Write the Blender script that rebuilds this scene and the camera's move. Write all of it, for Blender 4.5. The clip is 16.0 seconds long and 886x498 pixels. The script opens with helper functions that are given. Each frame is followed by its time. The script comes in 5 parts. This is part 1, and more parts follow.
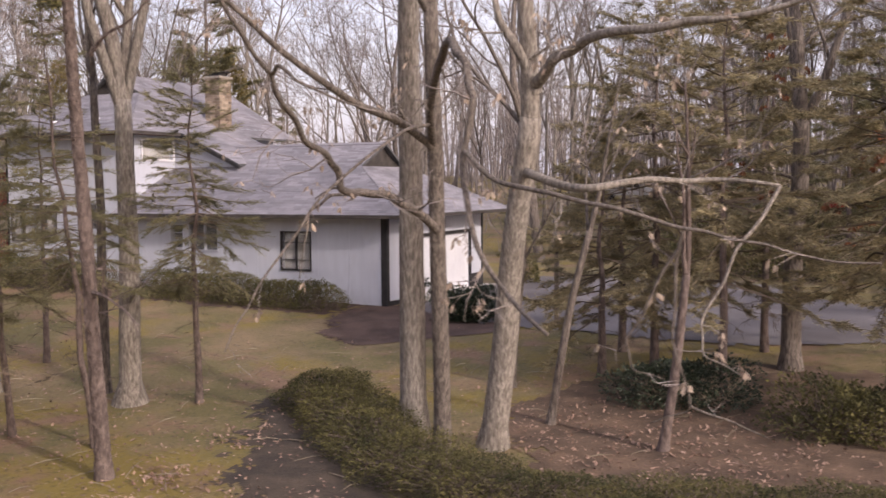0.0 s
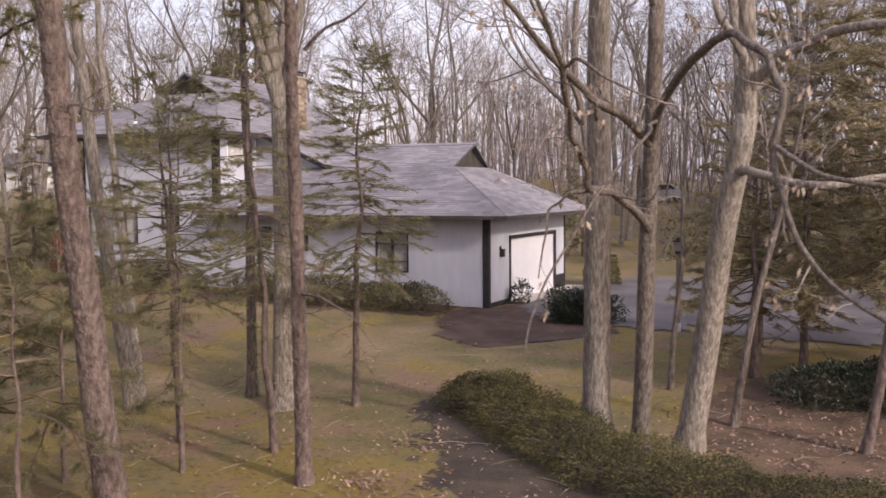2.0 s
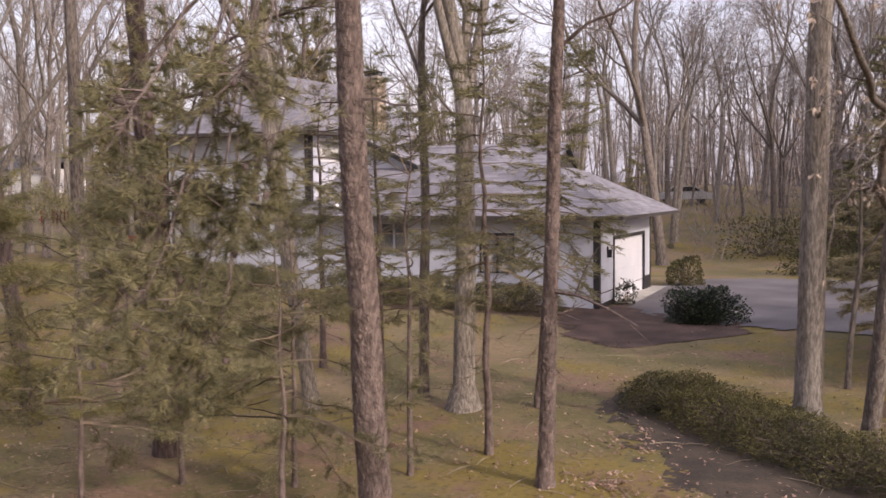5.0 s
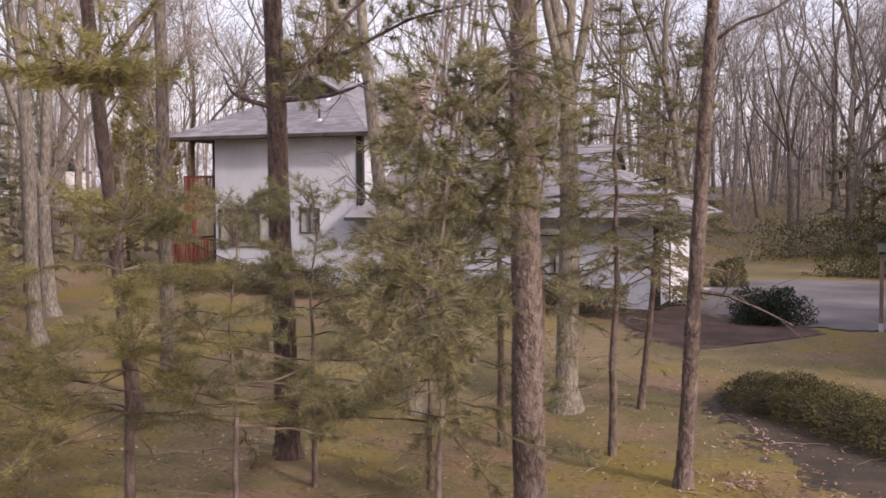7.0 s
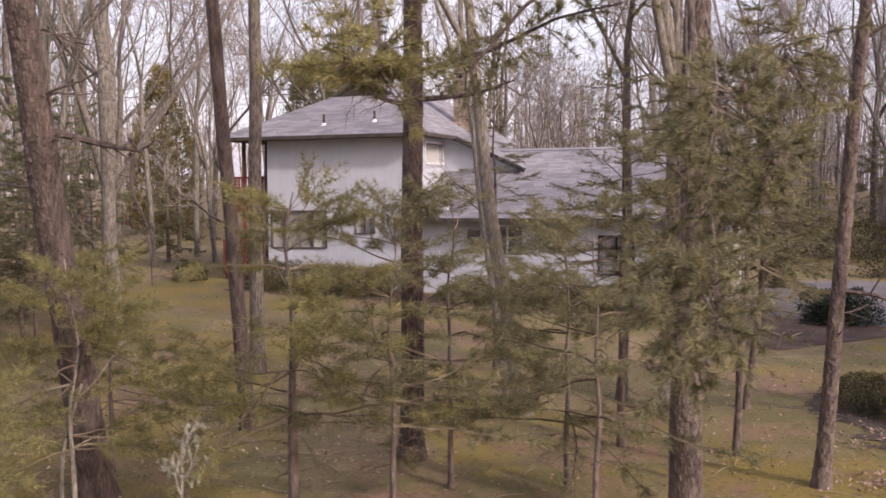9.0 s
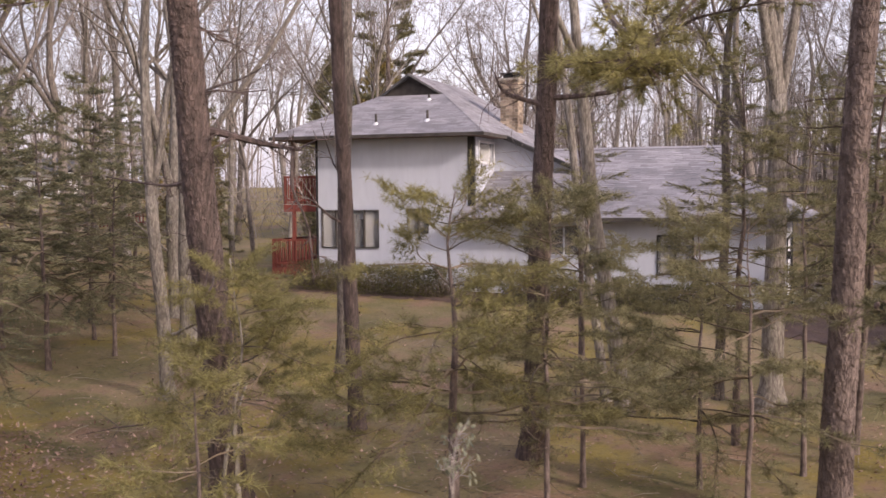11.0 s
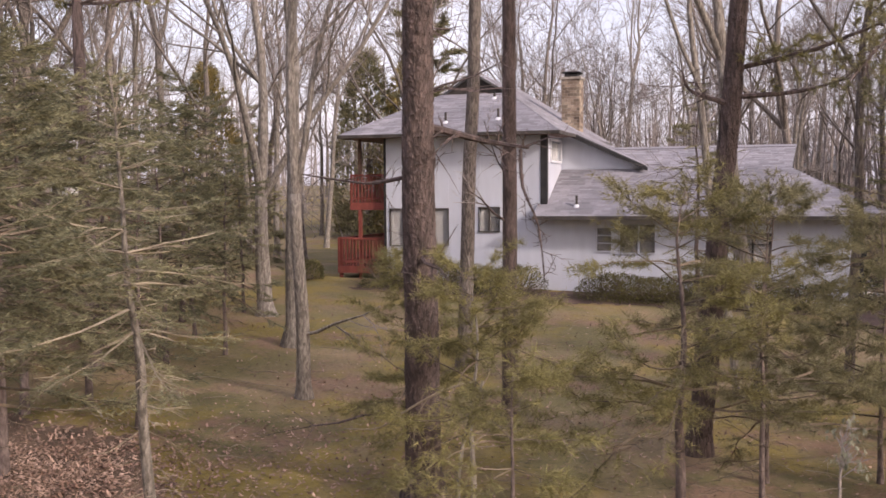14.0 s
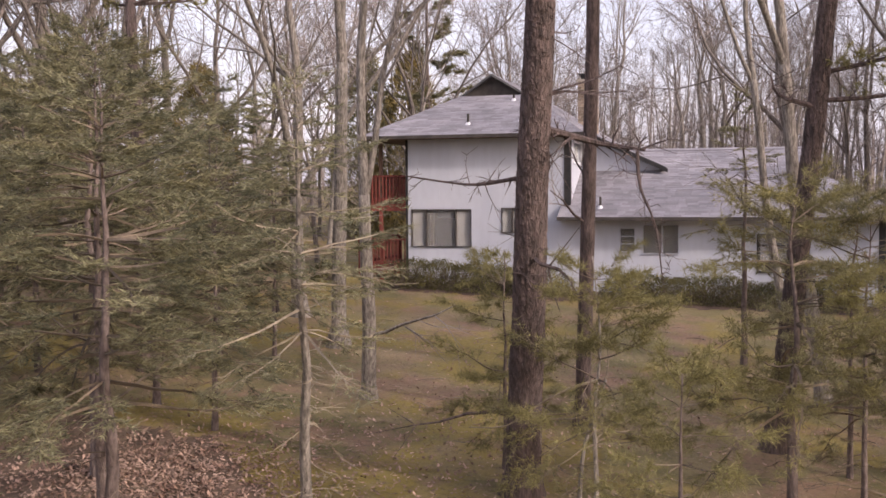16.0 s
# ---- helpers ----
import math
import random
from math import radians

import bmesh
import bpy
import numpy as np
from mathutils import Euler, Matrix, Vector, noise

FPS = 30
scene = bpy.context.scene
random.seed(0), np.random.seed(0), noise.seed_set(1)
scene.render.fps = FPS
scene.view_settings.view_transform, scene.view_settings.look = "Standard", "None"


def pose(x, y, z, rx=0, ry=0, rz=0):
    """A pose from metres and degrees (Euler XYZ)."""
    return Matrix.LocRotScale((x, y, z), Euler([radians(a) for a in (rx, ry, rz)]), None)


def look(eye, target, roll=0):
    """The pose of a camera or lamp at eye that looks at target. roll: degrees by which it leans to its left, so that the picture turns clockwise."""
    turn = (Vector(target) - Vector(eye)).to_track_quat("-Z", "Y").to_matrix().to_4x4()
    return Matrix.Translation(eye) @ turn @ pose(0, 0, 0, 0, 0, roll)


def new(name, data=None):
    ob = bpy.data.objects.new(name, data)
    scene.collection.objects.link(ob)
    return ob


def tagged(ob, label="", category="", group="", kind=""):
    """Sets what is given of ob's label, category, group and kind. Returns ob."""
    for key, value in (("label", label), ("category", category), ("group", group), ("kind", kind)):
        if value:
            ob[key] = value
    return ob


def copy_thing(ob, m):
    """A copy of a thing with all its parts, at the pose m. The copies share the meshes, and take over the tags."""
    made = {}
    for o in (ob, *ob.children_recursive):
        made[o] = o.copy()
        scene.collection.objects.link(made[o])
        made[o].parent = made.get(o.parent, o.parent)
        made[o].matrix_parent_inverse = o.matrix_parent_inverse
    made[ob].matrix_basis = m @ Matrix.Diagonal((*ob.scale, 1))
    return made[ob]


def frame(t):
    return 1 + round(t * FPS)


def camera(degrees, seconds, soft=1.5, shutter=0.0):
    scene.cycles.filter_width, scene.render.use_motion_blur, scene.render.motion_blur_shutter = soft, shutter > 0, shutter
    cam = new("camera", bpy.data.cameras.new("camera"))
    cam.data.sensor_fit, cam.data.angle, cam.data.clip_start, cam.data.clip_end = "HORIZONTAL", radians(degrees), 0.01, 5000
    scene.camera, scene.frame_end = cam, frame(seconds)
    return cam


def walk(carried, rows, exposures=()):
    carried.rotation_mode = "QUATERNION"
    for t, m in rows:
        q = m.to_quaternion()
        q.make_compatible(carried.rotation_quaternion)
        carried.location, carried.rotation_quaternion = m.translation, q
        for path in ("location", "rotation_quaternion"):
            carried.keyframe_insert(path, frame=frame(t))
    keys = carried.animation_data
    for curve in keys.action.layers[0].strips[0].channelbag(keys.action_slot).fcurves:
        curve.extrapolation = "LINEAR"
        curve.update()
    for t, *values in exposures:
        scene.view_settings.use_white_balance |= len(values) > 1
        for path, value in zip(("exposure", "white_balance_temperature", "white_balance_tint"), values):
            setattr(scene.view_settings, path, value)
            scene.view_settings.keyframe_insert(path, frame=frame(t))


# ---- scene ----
cam = camera(45.0, 16.0, soft=1.55, shutter=0.45)
PATH = [
    (0, (15.741, -31.393, 4.016), (7.71, -13.116, 2.799), -0.41),
    (0.5, (14.772, -31.698, 4.001), (6.781, -13.404, 2.794), -0.42),
    (1, (13.854, -31.993, 3.986), (5.918, -13.673, 2.791), -0.42),
    (1.5, (12.981, -32.277, 3.972), (5.106, -13.93, 2.793), -0.43),
    (2, (12.149, -32.552, 3.958), (4.35, -14.171, 2.797), -0.43),
    (2.5, (11.354, -32.817, 3.945), (3.659, -14.393, 2.796), -0.43),
    (3, (10.591, -33.075, 3.933), (2.997, -14.608, 2.792), -0.44),
    (3.5, (9.858, -33.324, 3.922), (2.358, -14.818, 2.787), -0.44),
    (4, (9.15, -33.565, 3.911), (1.745, -15.021, 2.786), -0.44),
    (4.5, (8.465, -33.8, 3.902), (1.136, -15.224, 2.787), -0.44),
    (5, (7.798, -34.027, 3.892), (0.547, -15.421, 2.789), -0.44),
    (5.5, (7.149, -34.249, 3.884), (-0.019, -15.609, 2.797), -0.44),
    (6, (6.513, -34.465, 3.876), (-0.516, -15.772, 2.803), -0.44),
    (6.5, (5.889, -34.676, 3.869), (-1.028, -15.94, 2.808), -0.44),
    (7, (5.274, -34.882, 3.863), (-1.588, -16.126, 2.814), -0.44),
    (7.5, (4.668, -35.084, 3.857), (-2.135, -16.305, 2.819), -0.44),
    (8, (4.068, -35.282, 3.852), (-2.675, -16.482, 2.821), -0.44),
    (8.5, (3.474, -35.477, 3.848), (-3.199, -16.651, 2.824), -0.44),
    (9, (2.884, -35.67, 3.844), (-3.741, -16.826, 2.829), -0.43),
    (9.5, (2.297, -35.86, 3.842), (-4.284, -17.0, 2.832), -0.43),
    (10, (1.714, -36.048, 3.839), (-4.807, -17.168, 2.832), -0.43),
    (10.5, (1.133, -36.235, 3.838), (-5.31, -17.328, 2.829), -0.42),
    (11, (0.555, -36.421, 3.837), (-5.821, -17.492, 2.825), -0.42),
    (11.5, (-0.019, -36.607, 3.837), (-6.279, -17.64, 2.804), -0.41),
    (12, (-0.59, -36.793, 3.838), (-6.801, -17.811, 2.794), -0.41),
    (12.5, (-1.156, -36.98, 3.84), (-7.316, -17.981, 2.796), -0.40),
    (13, (-1.717, -37.168, 3.842), (-7.803, -18.145, 2.799), -0.39),
    (13.5, (-2.27, -37.358, 3.845), (-8.265, -18.305, 2.804), -0.39),
    (14, (-2.816, -37.549, 3.848), (-8.718, -18.468, 2.809), -0.38),
    (14.5, (-3.351, -37.744, 3.852), (-9.178, -18.639, 2.816), -0.37),
    (15, (-3.874, -37.941, 3.857), (-9.632, -18.816, 2.826), -0.36),
    (15.5, (-4.382, -38.142, 3.863), (-9.969, -18.966, 2.835), -0.35),
    (16, (-4.873, -38.347, 3.869), (-10.114, -19.073, 2.842), -0.34),
]
walk(cam, [(t, look(eye, target, roll)) for t, eye, target, roll in PATH], [(0, 0.18, 6900, 20), (4, 0.21, 6900, 20), (7, 0.30, 6900, 20), (12, 0.34, 6900, 20), (16, 0.34, 6900, 20)])

# ---- daylight: thin overcast, low winter sun from the garage side ----
SUN = Vector((0.91, -0.41, 0.0)).normalized()
SUN_UP = 27.0
world = bpy.data.worlds.new("winter_sky")
world.use_nodes = True
scene.world = world
wn = world.node_tree
sky = wn.nodes.new("ShaderNodeTexSky")
sky.sky_type = "NISHITA"
sky.sun_disc = False
sky.sun_elevation = radians(SUN_UP)
sky.sun_rotation = math.atan2(SUN.x, SUN.y)
sky.air_density, sky.dust_density, sky.ozone_density = 1.0, 5.0, 1.0
wn.links.new(sky.outputs[0], wn.nodes["Background"].inputs[0])
wn.nodes["Background"].inputs[1].default_value = 0.10
cloud, both = wn.nodes.new("ShaderNodeBackground"), wn.nodes.new("ShaderNodeAddShader")
veil, ramp = wn.nodes.new("ShaderNodeTexNoise"), wn.nodes.new("ShaderNodeValToRGB")
veil.inputs["Scale"].default_value, veil.inputs["Detail"].default_value = 2.5, 4.0
ramp.color_ramp.elements[0].color, ramp.color_ramp.elements[1].color = (0.58, 0.59, 0.73, 1), (0.80, 0.79, 0.91, 1)
ramp.color_ramp.elements[0].position, ramp.color_ramp.elements[1].position = 0.35, 0.65
wn.links.new(veil.outputs[0], ramp.inputs[0])
wn.links.new(ramp.outputs[0], cloud.inputs[0])
cloud.inputs[1].default_value = 0.8
wn.links.new(wn.nodes["Background"].outputs[0], both.inputs[0])
wn.links.new(cloud.outputs[0], both.inputs[1])
wn.links.new(both.outputs[0], wn.nodes["World Output"].inputs[0])
sun_data = bpy.data.lights.new("sun", "SUN")
sun_data.energy, sun_data.angle, sun_data.color = 2.2, radians(3.0), (1.0, 0.94, 0.86)
sun = new("sun", sun_data)
toward = (SUN * math.cos(radians(SUN_UP)) + Vector((0, 0, math.sin(radians(SUN_UP))))) * 100
sun.matrix_world = look(toward, (0, 0, 0))


# ---- materials ----
def material(name, dark, light, scale=3.0, fine=30.0, rough=0.8, bump=0.3, depth=0.01, stretch=(1, 1, 1), metal=0.0,
             island=0.0, per_object=0.0, glow_through=0.0, spread=(0.35, 0.65), grain=0.55):
    """Two colours mixed by a broad noise, darkened and roughened by a fine one; island/per_object vary the value piece by piece."""
    m = bpy.data.materials.new(name)
    m.use_nodes = True
    n, l = m.node_tree.nodes, m.node_tree.links
    p = n["Principled BSDF"]
    p.inputs["Roughness"].default_value, p.inputs["Metallic"].default_value = rough, metal
    co, mp = n.new("ShaderNodeTexCoord"), n.new("ShaderNodeMapping")
    mp.inputs["Scale"].default_value = stretch
    l.new(co.outputs["Object"], mp.inputs["Vector"])
    broad, small = n.new("ShaderNodeTexNoise"), n.new("ShaderNodeTexNoise")
    for tex, s, d in ((broad, scale, 5.0), (small, fine, 4.0)):
        tex.inputs["Scale"].default_value, tex.inputs["Detail"].default_value = s, d
        l.new(mp.outputs[0], tex.inputs["Vector"])
    ramp = n.new("ShaderNodeValToRGB")
    ramp.color_ramp.elements[0].position, ramp.color_ramp.elements[1].position = spread
    ramp.color_ramp.elements[0].color, ramp.color_ramp.elements[1].color = (*dark, 1), (*light, 1)
    l.new(broad.outputs[0], ramp.inputs[0])
    mul = n.new("ShaderNodeMix")
    mul.data_type, mul.blend_type = "RGBA", "MULTIPLY"
    mul.inputs[0].default_value = grain
    l.new(ramp.outputs[0], mul.inputs[6])
    fr = n.new("ShaderNodeMapRange")
    fr.inputs[1].default_value, fr.inputs[2].default_value, fr.inputs[3].default_value, fr.inputs[4].default_value = 0.3, 0.7, 0.55, 1.25
    l.new(small.outputs[0], fr.inputs[0])
    l.new(fr.outputs[0], mul.inputs[7])
    colour = mul.outputs[2]
    for amount, node, socket in ((island, "ShaderNodeNewGeometry", "Random Per Island"), (per_object, "ShaderNodeObjectInfo", "Random")):
        if amount:
            src, vary, again = n.new(node), n.new("ShaderNodeMapRange"), n.new("ShaderNodeMix")
            vary.inputs[3].default_value, vary.inputs[4].default_value = 1 - amount, 1 + amount
            again.data_type, again.blend_type = "RGBA", "MULTIPLY"
            again.inputs[0].default_value = 1.0
            l.new(src.outputs[socket], vary.inputs[0])
            l.new(colour, again.inputs[6])
            l.new(vary.outputs[0], again.inputs[7])
            colour = again.outputs[2]
    l.new(colour, p.inputs["Base Color"])
    if bump:
        b = n.new("ShaderNodeBump")
        b.inputs["Strength"].default_value, b.inputs["Distance"].default_value = bump, depth
        l.new(small.outputs[0], b.inputs["Height"])
        l.new(b.outputs[0], p.inputs["Normal"])
    if glow_through:
        tr, mix = n.new("ShaderNodeBsdfTranslucent"), n.new("ShaderNodeMixShader")
        l.new(colour, tr.inputs["Color"])
        mix.inputs[0].default_value = glow_through
        l.new(p.outputs[0], mix.inputs[1])
        l.new(tr.outputs[0], mix.inputs[2])
        l.new(mix.outputs[0], n["Material Output"].inputs[0])
    return m


def glass_material():
    m = bpy.data.materials.new("window_glass")
    m.use_nodes = True
    p = m.node_tree.nodes["Principled BSDF"]
    p.inputs["Base Color"].default_value = (0.92, 0.92, 0.92, 1)
    p.inputs["Roughness"].default_value = 0.03
    p.inputs["Transmission Weight"].default_value = 0.9
    p.inputs["IOR"].default_value = 1.45
    return m


def ground_material():
    """Thin winter lawn: olive grass, moss patches, tan bare soil and leaf litter, mixed by noise at several sizes."""
    m = bpy.data.materials.new("winter_lawn")
    m.use_nodes = True
    n, l = m.node_tree.nodes, m.node_tree.links
    p = n["Principled BSDF"]
    p.inputs["Roughness"].default_value = 0.95
    co = n.new("ShaderNodeTexCoord")

    def noise_at(scale, detail=6.0, rough=0.6):
        t = n.new("ShaderNodeTexNoise")
        t.inputs["Scale"].default_value, t.inputs["Detail"].default_value, t.inputs["Roughness"].default_value = scale, detail, rough
        l.new(co.outputs["Object"], t.inputs["Vector"])
        return t.outputs[0]

    def blend(a, b, f, lo, hi, how="MIX"):
        r, x = n.new("ShaderNodeMapRange"), n.new("ShaderNodeMix")
        r.inputs[1].default_value, r.inputs[2].default_value = lo, hi
        l.new(f, r.inputs[0])
        x.data_type, x.blend_type = "RGBA", how
        l.new(r.outputs[0], x.inputs[0])
        for value, slot in ((a, 6), (b, 7)):
            if isinstance(value, tuple):
                x.inputs[slot].default_value = (*value, 1)
            else:
                l.new(value, x.inputs[slot])
        return x.outputs[2]

    base = blend(GRASS_TAN, GRASS_OLIVE, noise_at(0.35), 0.38, 0.56)
    base = blend(base, MOSS, noise_at(0.24, 6.0, 0.65), 0.49, 0.58)
    base = blend(base, LITTER, noise_at(0.42, 7.0, 0.7), 0.52, 0.62)
    base = blend(base, (0.04, 0.034, 0.022), noise_at(9.0, 6.0, 0.7), 0.52, 0.75)
    base = blend(base, (0.30, 0.24, 0.17), noise_at(16.0, 3.0, 0.6), 0.63, 0.70)
    l.new(base, p.inputs["Base Color"])
    b = n.new("ShaderNodeBump")
    b.inputs["Strength"].default_value, b.inputs["Distance"].default_value = 0.7, 0.04
    l.new(noise_at(14.0, 8.0, 0.75), b.inputs["Height"])
    l.new(b.outputs[0], p.inputs["Normal"])
    return m


GRASS_TAN, GRASS_OLIVE, MOSS, LITTER = (0.23, 0.168, 0.092), (0.138, 0.118, 0.045), (0.205, 0.155, 0.036), (0.215, 0.135, 0.085)
GROUND = ground_material()
BARK_GREY = material("grey_brown_hardwood_bark", (0.10, 0.083, 0.074), (0.235, 0.20, 0.178), 24.0, 60.0, 0.95, 1.0, 0.03, (1, 1, 0.2), per_object=0.2, grain=0.85, spread=(0.38, 0.62))
BARK_PALE = material("pale_lichened_bark", (0.16, 0.14, 0.122), (0.335, 0.298, 0.265), 22.0, 55.0, 0.95, 1.0, 0.03, (1, 1, 0.22), per_object=0.18, grain=0.85, spread=(0.38, 0.62))
BARK_PINE = material("dark_plated_pine_bark", (0.085, 0.063, 0.058), (0.19, 0.147, 0.135), 12.0, 34.0, 0.95, 0.8, 0.03, (1, 1, 0.4), grain=0.65, island=0.16)
BARK_DARK = material("dark_furrowed_pine_bark", (0.058, 0.043, 0.041), (0.15, 0.11, 0.103), 14.0, 36.0, 0.95, 0.9, 0.03, (1, 1, 0.2), grain=0.7, island=0.15)
TWIG = material("bare_twig_bark", (0.165, 0.14, 0.133), (0.33, 0.29, 0.274), 1.5, 30.0, 0.95, 0.0, per_object=0.25)
DEAD_TWIG = material("dead_conifer_twig_bark", (0.20, 0.16, 0.115), (0.34, 0.29, 0.22), 2.0, 30.0, 0.95, 0.0)
BROWN_TWIG = material("brown_conifer_branch_bark", (0.09, 0.07, 0.05), (0.2, 0.155, 0.115), 2.0, 30.0, 0.95, 0.0, island=0.5)
NEEDLE = material("dark_green_needles", (0.162, 0.155, 0.086), (0.29, 0.266, 0.146), 1.0, 20.0, 0.65, 0.0, island=0.5, glow_through=0.4)
NEEDLE_YELLOW = material("yellow_green_needles", (0.17, 0.157, 0.072), (0.315, 0.285, 0.12), 0.9, 20.0, 0.65, 0.0, island=0.45, glow_through=0.4)
SPRUCE = material("dull_dark_green_spruce_needles", (0.138, 0.14, 0.085), (0.275, 0.262, 0.15), 0.8, 20.0, 0.7, 0.0, island=0.55, glow_through=0.35)
PALE_LEAF = material("pale_grey_green_withered_leaf", (0.17, 0.178, 0.125), (0.28, 0.285, 0.21), 3.0, 20.0, 0.85, 0.0, island=0.3, glow_through=0.3)
HEMLOCK = material("olive_hemlock_needles", (0.235, 0.205, 0.125), (0.42, 0.36, 0.215), 1.0, 20.0, 0.65, 0.0, island=0.45, glow_through=0.4)
YEW = material("clipped_yew_leaves", (0.052, 0.054, 0.022), (0.15, 0.134, 0.048), 1.2, 25.0, 0.8, 0.0, island=0.5, glow_through=0.2)
YEW_GOLD = material("olive_arborvitae_sprays", (0.14, 0.115, 0.042), (0.28, 0.215, 0.075), 0.8, 20.0, 0.65, 0.0, island=0.5, glow_through=0.3)
# soil and old mulch, darkened to carry the shadow of the hedge
SHADED_SOIL = material("mulchy_soil_with_hedge_shade", (0.038, 0.029, 0.023), (0.088, 0.066, 0.047), 1.6, 22.0, 0.95, 0.9, 0.03)
LEAF_MOULD = material("brown_leaf_mould", (0.075, 0.05, 0.034), (0.165, 0.108, 0.072), 1.3, 20.0, 0.95, 0.9, 0.03)
HOLLY = material("dark_juniper_leaves", (0.018, 0.030, 0.018), (0.04, 0.056, 0.03), 2.0, 25.0, 0.5, 0.0, island=0.4)
FALLEN_LEAF = material("fallen_oak_leaf", (0.20, 0.12, 0.09), (0.42, 0.295, 0.235), 2.0, 20.0, 0.9, 0.0, island=0.45, glow_through=0.1)
DEAD_LEAF = material("dry_oak_leaf", (0.27, 0.205, 0.165), (0.47, 0.39, 0.325), 2.0, 20.0, 0.9, 0.0, island=0.4, glow_through=0.2)
RED_LEAF = material("russet_oak_leaf", (0.16, 0.06, 0.03), (0.28, 0.12, 0.06), 2.0, 20.0, 0.9, 0.0, island=0.4, glow_through=0.2)
SIDING = material("white_painted_plywood_siding", (0.46, 0.485, 0.565), (0.55, 0.575, 0.65), 0.6, 5.0, 0.75, 0.06, 0.002, (1, 1, 0.3), grain=0.10)
DOOR_WHITE = material("white_painted_garage_door", (0.60, 0.61, 0.67), (0.68, 0.69, 0.74), 0.7, 10.0, 0.6, 0.1, 0.003, grain=0.12)
TRIM = material("black_stained_trim", (0.012, 0.012, 0.014), (0.03, 0.028, 0.03), 3.0, 30.0, 0.7, 0.3, 0.003)
FASCIA = material("dark_brown_fascia", (0.035, 0.030, 0.028), (0.07, 0.06, 0.055), 3.0, 30.0, 0.8, 0.3, 0.003)
SHINGLE = material("grey_asphalt_shingle", (0.175, 0.17, 0.195), (0.275, 0.265, 0.295), 0.5, 40.0, 0.95, 0.5, 0.004, island=0.2)
ROOF_DECK = material("dark_roof_felt", (0.07, 0.07, 0.075), (0.12, 0.12, 0.125), 3.0, 30.0, 0.95, 0.2)
RED_STAIN = material("red_stained_deck_wood", (0.15, 0.036, 0.028), (0.26, 0.066, 0.05), 2.5, 25.0, 0.8, 0.3, 0.004, (1, 1, 0.3))
POST_WOOD = material("grey_brown_weathered_post_wood", (0.19, 0.145, 0.12), (0.34, 0.275, 0.235), 3.0, 25.0, 0.85, 0.3, 0.004, (1, 1, 0.2))
BROWN_WOOD = material("brown_weathered_post_wood", (0.10, 0.06, 0.045), (0.18, 0.11, 0.08), 3.0, 25.0, 0.85, 0.3, 0.004)
BRICK = material("tan_chimney_brick", (0.18, 0.135, 0.105), (0.36, 0.295, 0.23), 2.0, 30.0, 0.95, 0.4, 0.004, island=0.45)
MORTAR = material("grey_mortar", (0.25, 0.22, 0.19), (0.36, 0.33, 0.29), 4.0, 30.0, 0.95, 0.3)
ASPHALT = material("worn_grey_asphalt", (0.10, 0.09, 0.095), (0.19, 0.175, 0.18), 0.35, 60.0, 0.95, 0.4, 0.005)
MULCH = material("dark_red_brown_mulch", (0.055, 0.033, 0.026), (0.12, 0.075, 0.058), 1.2, 25.0, 0.95, 0.9, 0.03)
CONCRETE = material("pale_concrete", (0.38, 0.36, 0.33), (0.52, 0.50, 0.46), 2.0, 40.0, 0.9, 0.3, 0.003)
CURTAIN = material("grey_window_blind", (0.21, 0.207, 0.207), (0.27, 0.265, 0.262), 3.0, 30.0, 0.9, 0.1, grain=0.1)
# near-black colour stands in for the darkness of unlit rooms
ROOM_DARK = material("unlit_room_near_black", (0.016, 0.015, 0.014), (0.03, 0.027, 0.025), 2.0, 20.0, 0.9, 0.0)
METAL = material("galvanised_metal", (0.55, 0.55, 0.55), (0.75, 0.75, 0.75), 3.0, 30.0, 0.4, 0.1, metal=0.8)
FAR_WALL = material("brown_clapboard", (0.13, 0.11, 0.10), (0.20, 0.17, 0.15), 1.0, 20.0, 0.9, 0.2)
FAR_WHITE = material("white_clapboard", (0.6, 0.6, 0.6), (0.75, 0.75, 0.74), 1.0, 20.0, 0.9, 0.2)
CAR_RED = material("red_car_paint", (0.30, 0.025, 0.02), (0.40, 0.04, 0.03), 1.0, 20.0, 0.3, 0.0)
CAR_SILVER = material("silver_car_paint", (0.45, 0.46, 0.48), (0.6, 0.6, 0.62), 1.0, 20.0, 0.3, 0.0, metal=0.5)
RUBBER = material("black_rubber", (0.015, 0.015, 0.015), (0.03, 0.03, 0.03), 3.0, 30.0, 0.9, 0.0)
GLASS = glass_material()


